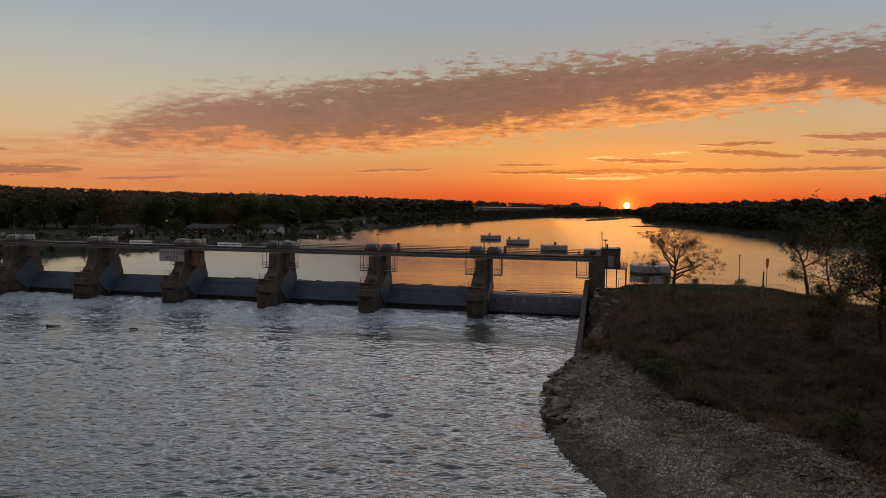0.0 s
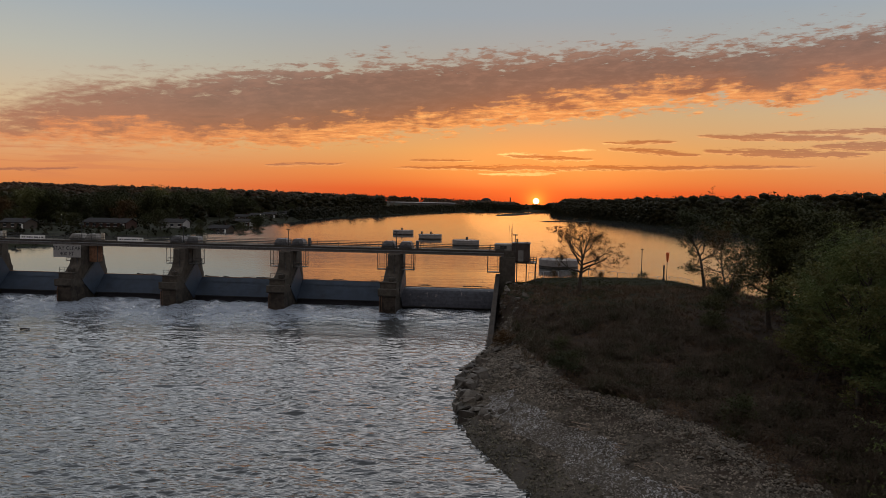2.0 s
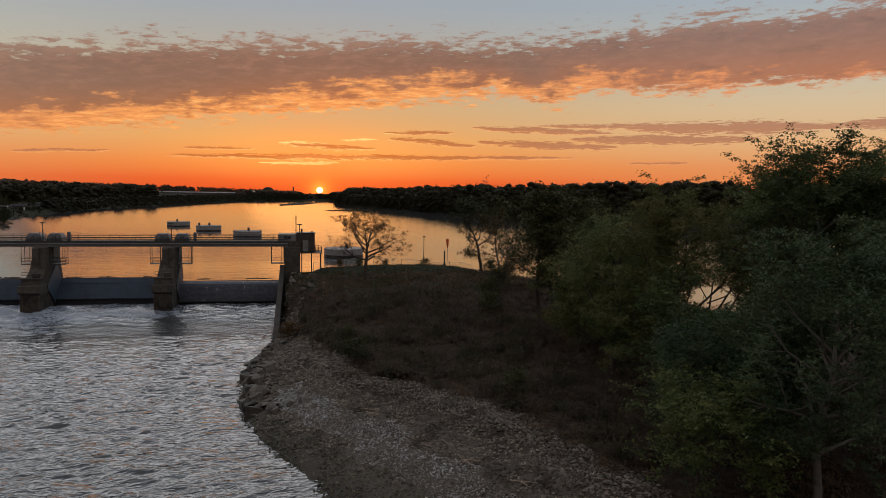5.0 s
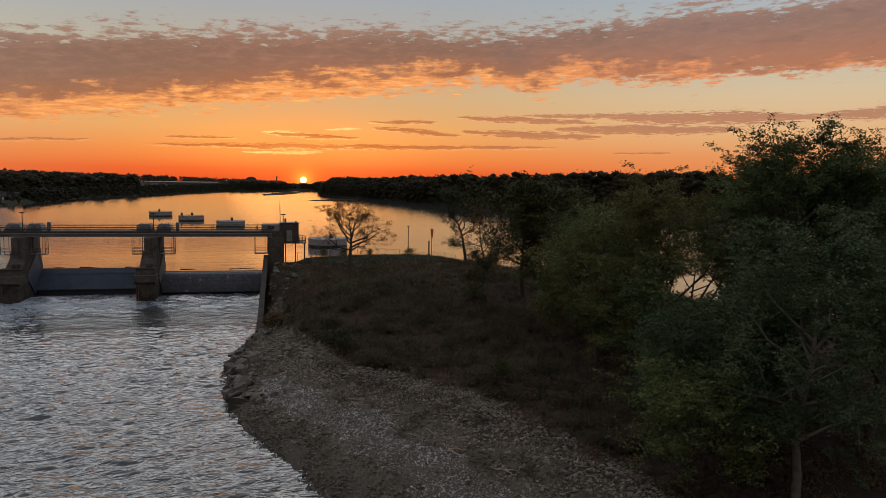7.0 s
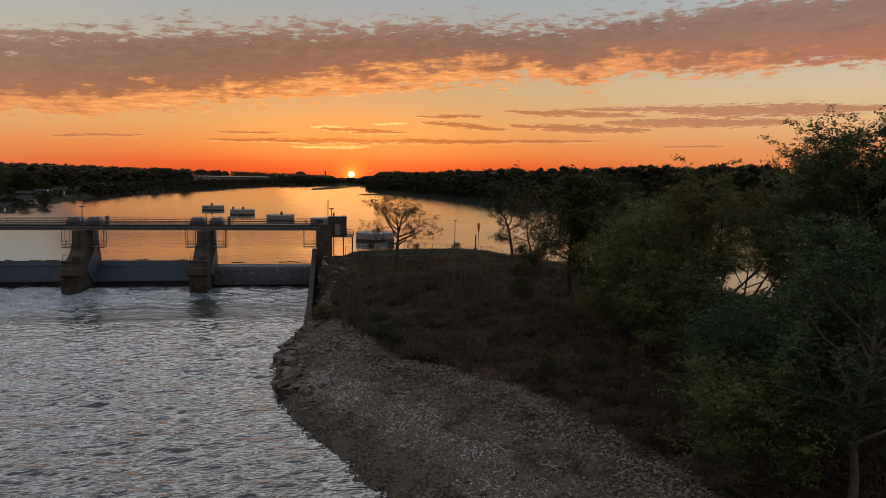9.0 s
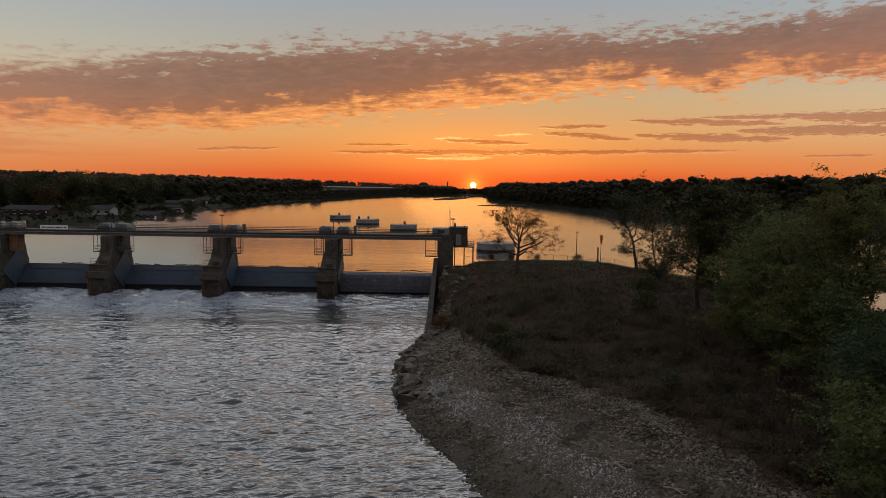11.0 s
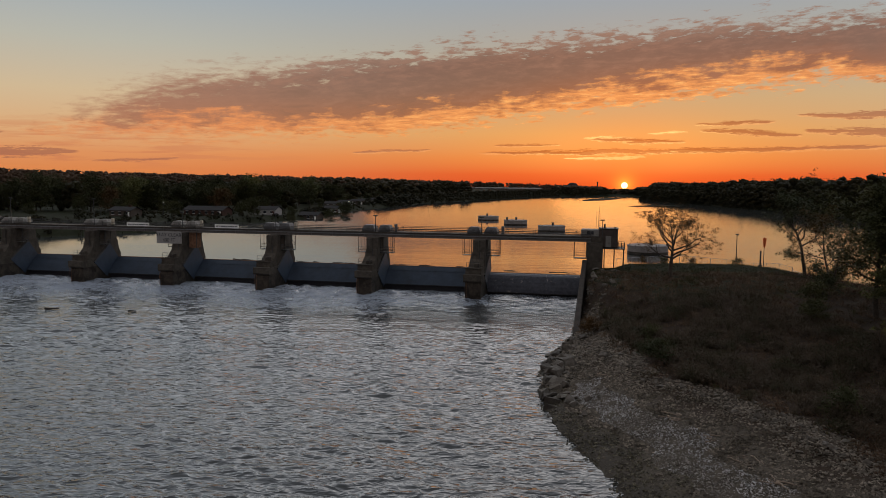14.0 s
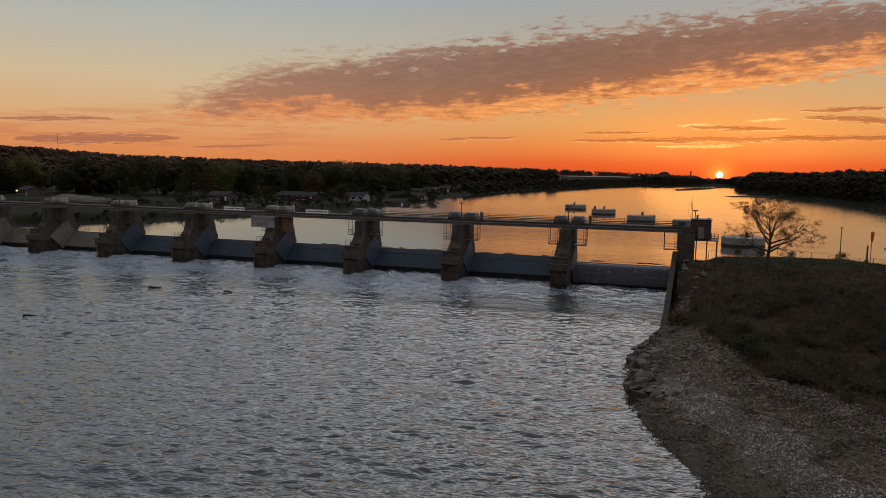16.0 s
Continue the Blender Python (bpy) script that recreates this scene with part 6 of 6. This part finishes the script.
# ================= fence, poles, wind sock =================
def build_fence(p, q, n, tall=2.1):
    t = thing("fence", pose(0, 0, 0), "galvanised chain-link fence along the island's edge", "fence", "fence panels")
    p, q = Vector(p), Vector(q)
    tops = []
    for i in range(n + 1):
        a = p.lerp(q, i / n)
        z = ground_z(a.x, a.y)
        part("post", Shape().tube((a.x, a.y, z - 0.2), (a.x, a.y, z + tall), 0.06), GALV, t)
        tops.append(Vector((a.x, a.y, z)))
    for a, b in zip(tops, tops[1:]):
        for dz in (0.1, tall - 0.04):
            part("rail", Shape().tube(a + Vector((0, 0, dz)), b + Vector((0, 0, dz)), 0.03), GALV, t)
        s = Shape()
        m = 14
        for i in range(-m // 2, m):
            for sgn in (0, 1):
                f0, f1 = i / m, (i + m // 2) / m
                g0, g1 = (f0, f1) if sgn else (f1, f0)
                lo, hi = 0.1, tall - 0.05
                if min(f0, f1) < 0 or max(f0, f1) > 1:
                    continue
                s.tube(a.lerp(b, g0) + Vector((0, 0, lo)), a.lerp(b, g1) + Vector((0, 0, hi)), 0.009, n=3, cap=False)
        part("wire_mesh", s, GALV, t)


build_fence((34.5, 143.2, 0), (60.0, 145.0, 0), 8)
build_fence((60.0, 145.0, 0), (65.6, 135.5, 0), 4, 1.9)
build_fence((65.6, 135.5, 0), (66.3, 129.5, 0), 3, 1.3)

t = thing("pole_lamp", at_ground(58.3, 143.6), "slim steel lamp pole by the fence", "lamp post")
part("pole", Shape().tube((0, 0, 0), (0, 0, 6.7), 0.1, 0.07, n=8), DARKSTEEL, t)
part("lamp_head", Shape().box(-0.3, 0.3, -0.15, 0.15, 6.7, 6.85, 0.03), DARKSTEEL, t)
t = thing("wind_sock", at_ground(62.4, 140.6), "limp orange wind sock on a steel mast", "wind sock")
part("mast", Shape().tube((0, 0, 0), (0, 0, 6.9), 0.07, 0.05, n=8), DARKSTEEL, t)
part("ring", Shape().tube((0, 0, 6.75), (0.45, 0, 6.8), 0.025), DARKSTEEL, t)
part("sock", Shape().lathe([(0.13, 4.9), (0.2, 5.3), (0.27, 5.9), (0.32, 6.5), (0.3, 6.8)], 12, 0.05, 0), ORANGE, t, "limp orange cloth", smooth=True)
t = thing("marker_post", at_ground(61.6, 140.2), "short dark marker post with a plate", "post")
part("post", Shape().box(-0.12, 0.12, -0.12, 0.12, 0, 3.9, 0.02), DARKSTEEL, t)
part("plate", Shape().box(-0.45, 0.25, -0.16, -0.13, 0.9, 1.25, 0.02), DARKSTEEL, t)


# ================= houses on the far bank =================
def build_house(x, y, turn, w, d, tall, wall, label, garage=False):
    z = ground_z(x, y)
    t = thing("house", pose(x, y, z - 0.1, 0, 0, turn), label, "house", "houses on the far bank")
    part("wall", Shape().box(-w / 2, w / 2, -d / 2, d / 2, 0, tall), wall, t)
    o, rise = 0.5, d * 0.24
    prof = [(-d / 2 - o, tall - 0.1), (-d / 2 - o, tall + 0.05), (0, tall + rise), (d / 2 + o, tall + 0.05), (d / 2 + o, tall - 0.1), (0, tall + rise - 0.2)]
    part("roof", Shape().prism(list(reversed(prof)), -w / 2 - o, w / 2 + o), SHINGLE, t)
    part("gable", Shape().prism([(-d / 2, tall), (d / 2, tall), (0, tall + rise - 0.15)], -w / 2 + 0.02, w / 2 - 0.02), wall, t)
    n = max(2, int(w // 3.2))
    for i in range(n):
        wx = -w / 2 + (i + 0.5) * w / n
        win = part("window", Shape().box(wx - 0.75, wx + 0.75, -d / 2 - 0.04, -d / 2 + 0.05, 0.95, 2.15), GLASS, t)
        part("lintel", Shape().box(wx - 0.85, wx + 0.85, -d / 2 - 0.03, -d / 2 - 0.005, 2.15, 2.27), WHITE, win)
        part("sill", Shape().box(wx - 0.85, wx + 0.85, -d / 2 - 0.06, -d / 2 - 0.005, 0.83, 0.95), WHITE, win)
    part("door", Shape().box(w / 2 - 1.6, w / 2 - 0.7, -d / 2 - 0.05, -d / 2 - 0.01, 0.05, 2.1), WHITE if wall is not SIDING else BRICK, t)
    part("chimney", Shape().box(w * 0.2, w * 0.2 + 0.7, -0.3, 0.4, tall + rise * 0.5, tall + rise + 0.8, 0.03), BRICK, t)


build_house(-84, 356, -14, 11, 7, 2.7, SIDING, "low white house with dark shingle roof")
build_house(-66, 372, -16, 10, 7, 2.6, TAN, "low tan house with dark shingle roof")
build_house(-110, 346, -18, 21, 8, 2.6, BRICK, "long low brick house with dark roof")
build_house(-142, 330, -20, 12, 7, 2.7, TAN, "low tan house with dark roof")
build_house(-64, 434, -10, 9, 6, 2.8, SIDING, "small white riverside house")
build_house(-70, 472, -8, 9, 6, 2.8, TAN, "small tan riverside house")
build_house(-66, 507, -6, 9, 6, 3.0, SIDING, "small white riverside house")
build_house(-62, 547, -6, 9, 6, 2.8, TAN, "small tan riverside house")
build_house(-55, 592, -5, 9, 6, 2.8, SIDING, "small white riverside house")
build_house(-44, 642, -5, 9, 6, 2.8, TAN, "small tan riverside house")
build_house(-250, 345, -35, 14, 8, 2.8, TAN, "low tan house with dark roof")


def glowing(name, colour, power):
    mat = bpy.data.materials.new(name)
    mat.use_nodes = True
    k = Nodes(mat.node_tree)
    e = k.add("ShaderNodeEmission")
    e.inputs[0].default_value, e.inputs[1].default_value = colour, power
    k.link(e.outputs[0], k.add("ShaderNodeOutputMaterial").inputs[0])
    return mat


LAMP_WHITE = glowing("lamp_white", (1.0, 0.86, 0.6, 1), 3.0)
LAMP_RED = glowing("lamp_red", (1.0, 0.25, 0.1, 1), 5.0)


def street_lamp(x, y, tall, size, mat=LAMP_WHITE):
    t = thing("street_lamp", at_ground(x, y, sink=0.3), "lit street lamp on the far bank", "street lamp", "lit lamps on the far bank")
    part("post", Shape().tube((0, 0, 0), (0, 0, tall), 0.12, 0.08), DARKSTEEL, t)
    part("bulb", Shape().lathe([(size * 0.4, tall), (size, tall + size * 0.6), (size, tall + size * 1.2), (size * 0.4, tall + size * 1.8)], 10), mat, t)


street_lamp(-123, 325, 6.5, 0.14)
street_lamp(-200, 268, 5.0, 0.3, LAMP_RED)
for x, y in ((215, 1464), (234, 1461), (253, 1458)):
    street_lamp(x, y, 10.5, 0.5)
street_lamp(-62, 492, 4.0, 0.16)
street_lamp(-88, 385, 3.0, 0.1)

# far landmarks: long pale shed, dome and stack
t = thing("warehouse", pose(129, 1490, 10, 0, 0, -5), "long low pale warehouse across the river bend", "warehouse")
part("wall", Shape().box(-72, 72, -20, 20, 0, 6.4), SHED, t)
part("roof", Shape().prism([(-21, 6.4), (21, 6.4), (0, 8.2)], -73, 73), SHED, t)
t = thing("dome_building", pose(433, 2423, 0, 0, 0, 0), "distant domed building on the horizon", "building")
part("drum", Shape().lathe([(19, 0), (19, 20)], 28), TAN, t)
part("dome", Shape().lathe([(18.5, 20), (17.5, 25), (15, 29), (10, 32.5), (4, 34)], 28), SHINGLE, t, smooth=True)
t = thing("stack", pose(407, 1913, 5, 0, 0, 0), "distant slender industrial stack", "chimney stack")
part("shaft", Shape().tube((0, 0, 0), (0, 0, 26), 2.2, 1.5, n=12), CONCRETE, t)
part("stack_cap", Shape().tube((0, 0, 26), (0, 0, 28.5), 1.8, n=12), DARKSTEEL, t)
t = thing("radio_mast", pose(-1067, 1572, 40, 0, 0, 0), "distant thin radio mast on the wooded hill", "radio mast")
part("shaft", Shape().tube((0, 0, 0), (0, 0, 49), 0.45, 0.3, n=5), RUST, t)


# low sandbars in the far pool
def sandbar(ax, ay, bx, by, wide, label):
    s = Shape()
    ln = math.hypot(bx - ax, by - ay)
    s.path([(0, 0, 0), (ln * 0.2, 0.5, 0), (ln * 0.5, -0.4, 0), (ln * 0.8, 0.6, 0), (ln, 0, 0)], [0.2, wide * 0.4, wide * 0.5, wide * 0.35, 0.2], 10)
    ob = new("sandbar", s.mesh("sandbar", GROUND, True))
    ob.matrix_world = pose(ax, ay, POOL_Z, 0, 0, math.degrees(math.atan2(by - ay, bx - ax))) @ Matrix.Diagonal((1, 1, 2.0 / wide, 1))
    tagged(ob, label, "sandbar", kind="structure")


sandbar(172, 880, 292, 1200, 36, "dark low sandbar in the far river")
sandbar(166, 652, 228, 690, 20, "dark low sandbar near the wooded bank")

# broken limbs showing in the gap of the wood
fallen = thing("fallen_tree", pose(50.27, 51.29, 0), "dark broken limbs of a fallen tree in the gap", "tree")
for i, (x0, z0, x1, z1, r) in enumerate([(-2.4, 8.6, 1.6, 12.6, 0.16), (-1.2, 8.4, 2.4, 12.3, 0.14), (-1.9, 11.4, 1.8, 12.9, 0.07), (0.6, 8.2, 2.9, 11.6, 0.12), (-3.0, 8.8, -1.9, 13.4, 0.13)]):
    part("limb", Shape().path([(x0, -0.3 * i, z0), ((x0 + x1) / 2 + 0.2, -0.3 * i, (z0 + z1) / 2 - 0.25), (x1, -0.3 * i, z1)], [r, r * 0.8, r * 0.4], 6), BARK, fallen)
part("stump", Shape().path([(0.0, 0, ground_z(50.27, 51.29) - 0.2), (-0.4, 0.2, 5.0), (0.2, -0.5, 8.9)], [0.4, 0.33, 0.25], 8), BARK, fallen)

# riprap bank and timber wall beyond the far end of the dam
def riprap():
    rng = np.random.default_rng(31)
    us, vs = np.linspace(0, 74, 60), np.linspace(-9, 9, 16)
    rough = rng.normal(0, 0.22, (16, 60))
    me = grid_mesh("riprap_bank", us, vs, lambda u, v: 2.6 * np.maximum(0, 1 - np.abs(v) / 9.2) + rough - 0.4, ROCK, False)
    ob = new("riprap_bank", me)
    ob.matrix_world = pose(-222, 330, 5.6, 0, 0, -41)
    tagged(ob, "long grey riprap bank beyond the dam", "riprap bank", kind="structure")


riprap()
t = thing("timber_wall", pose(-150, 231, 0, 0, 0, -20), "dark timber guide wall in the pool by the dam", "timber wall")
for i in range(9):
    part("pile", Shape().tube((i * 1.3, 0, 0.5), (i * 1.3, 0, 6.4), 0.2, n=8), BARK, t)
for z in (4.6, 5.6):
    part("waler", Shape().box(-0.3, 10.8, -0.35, -0.2, z, z + 0.3, 0.02), BARK, t)
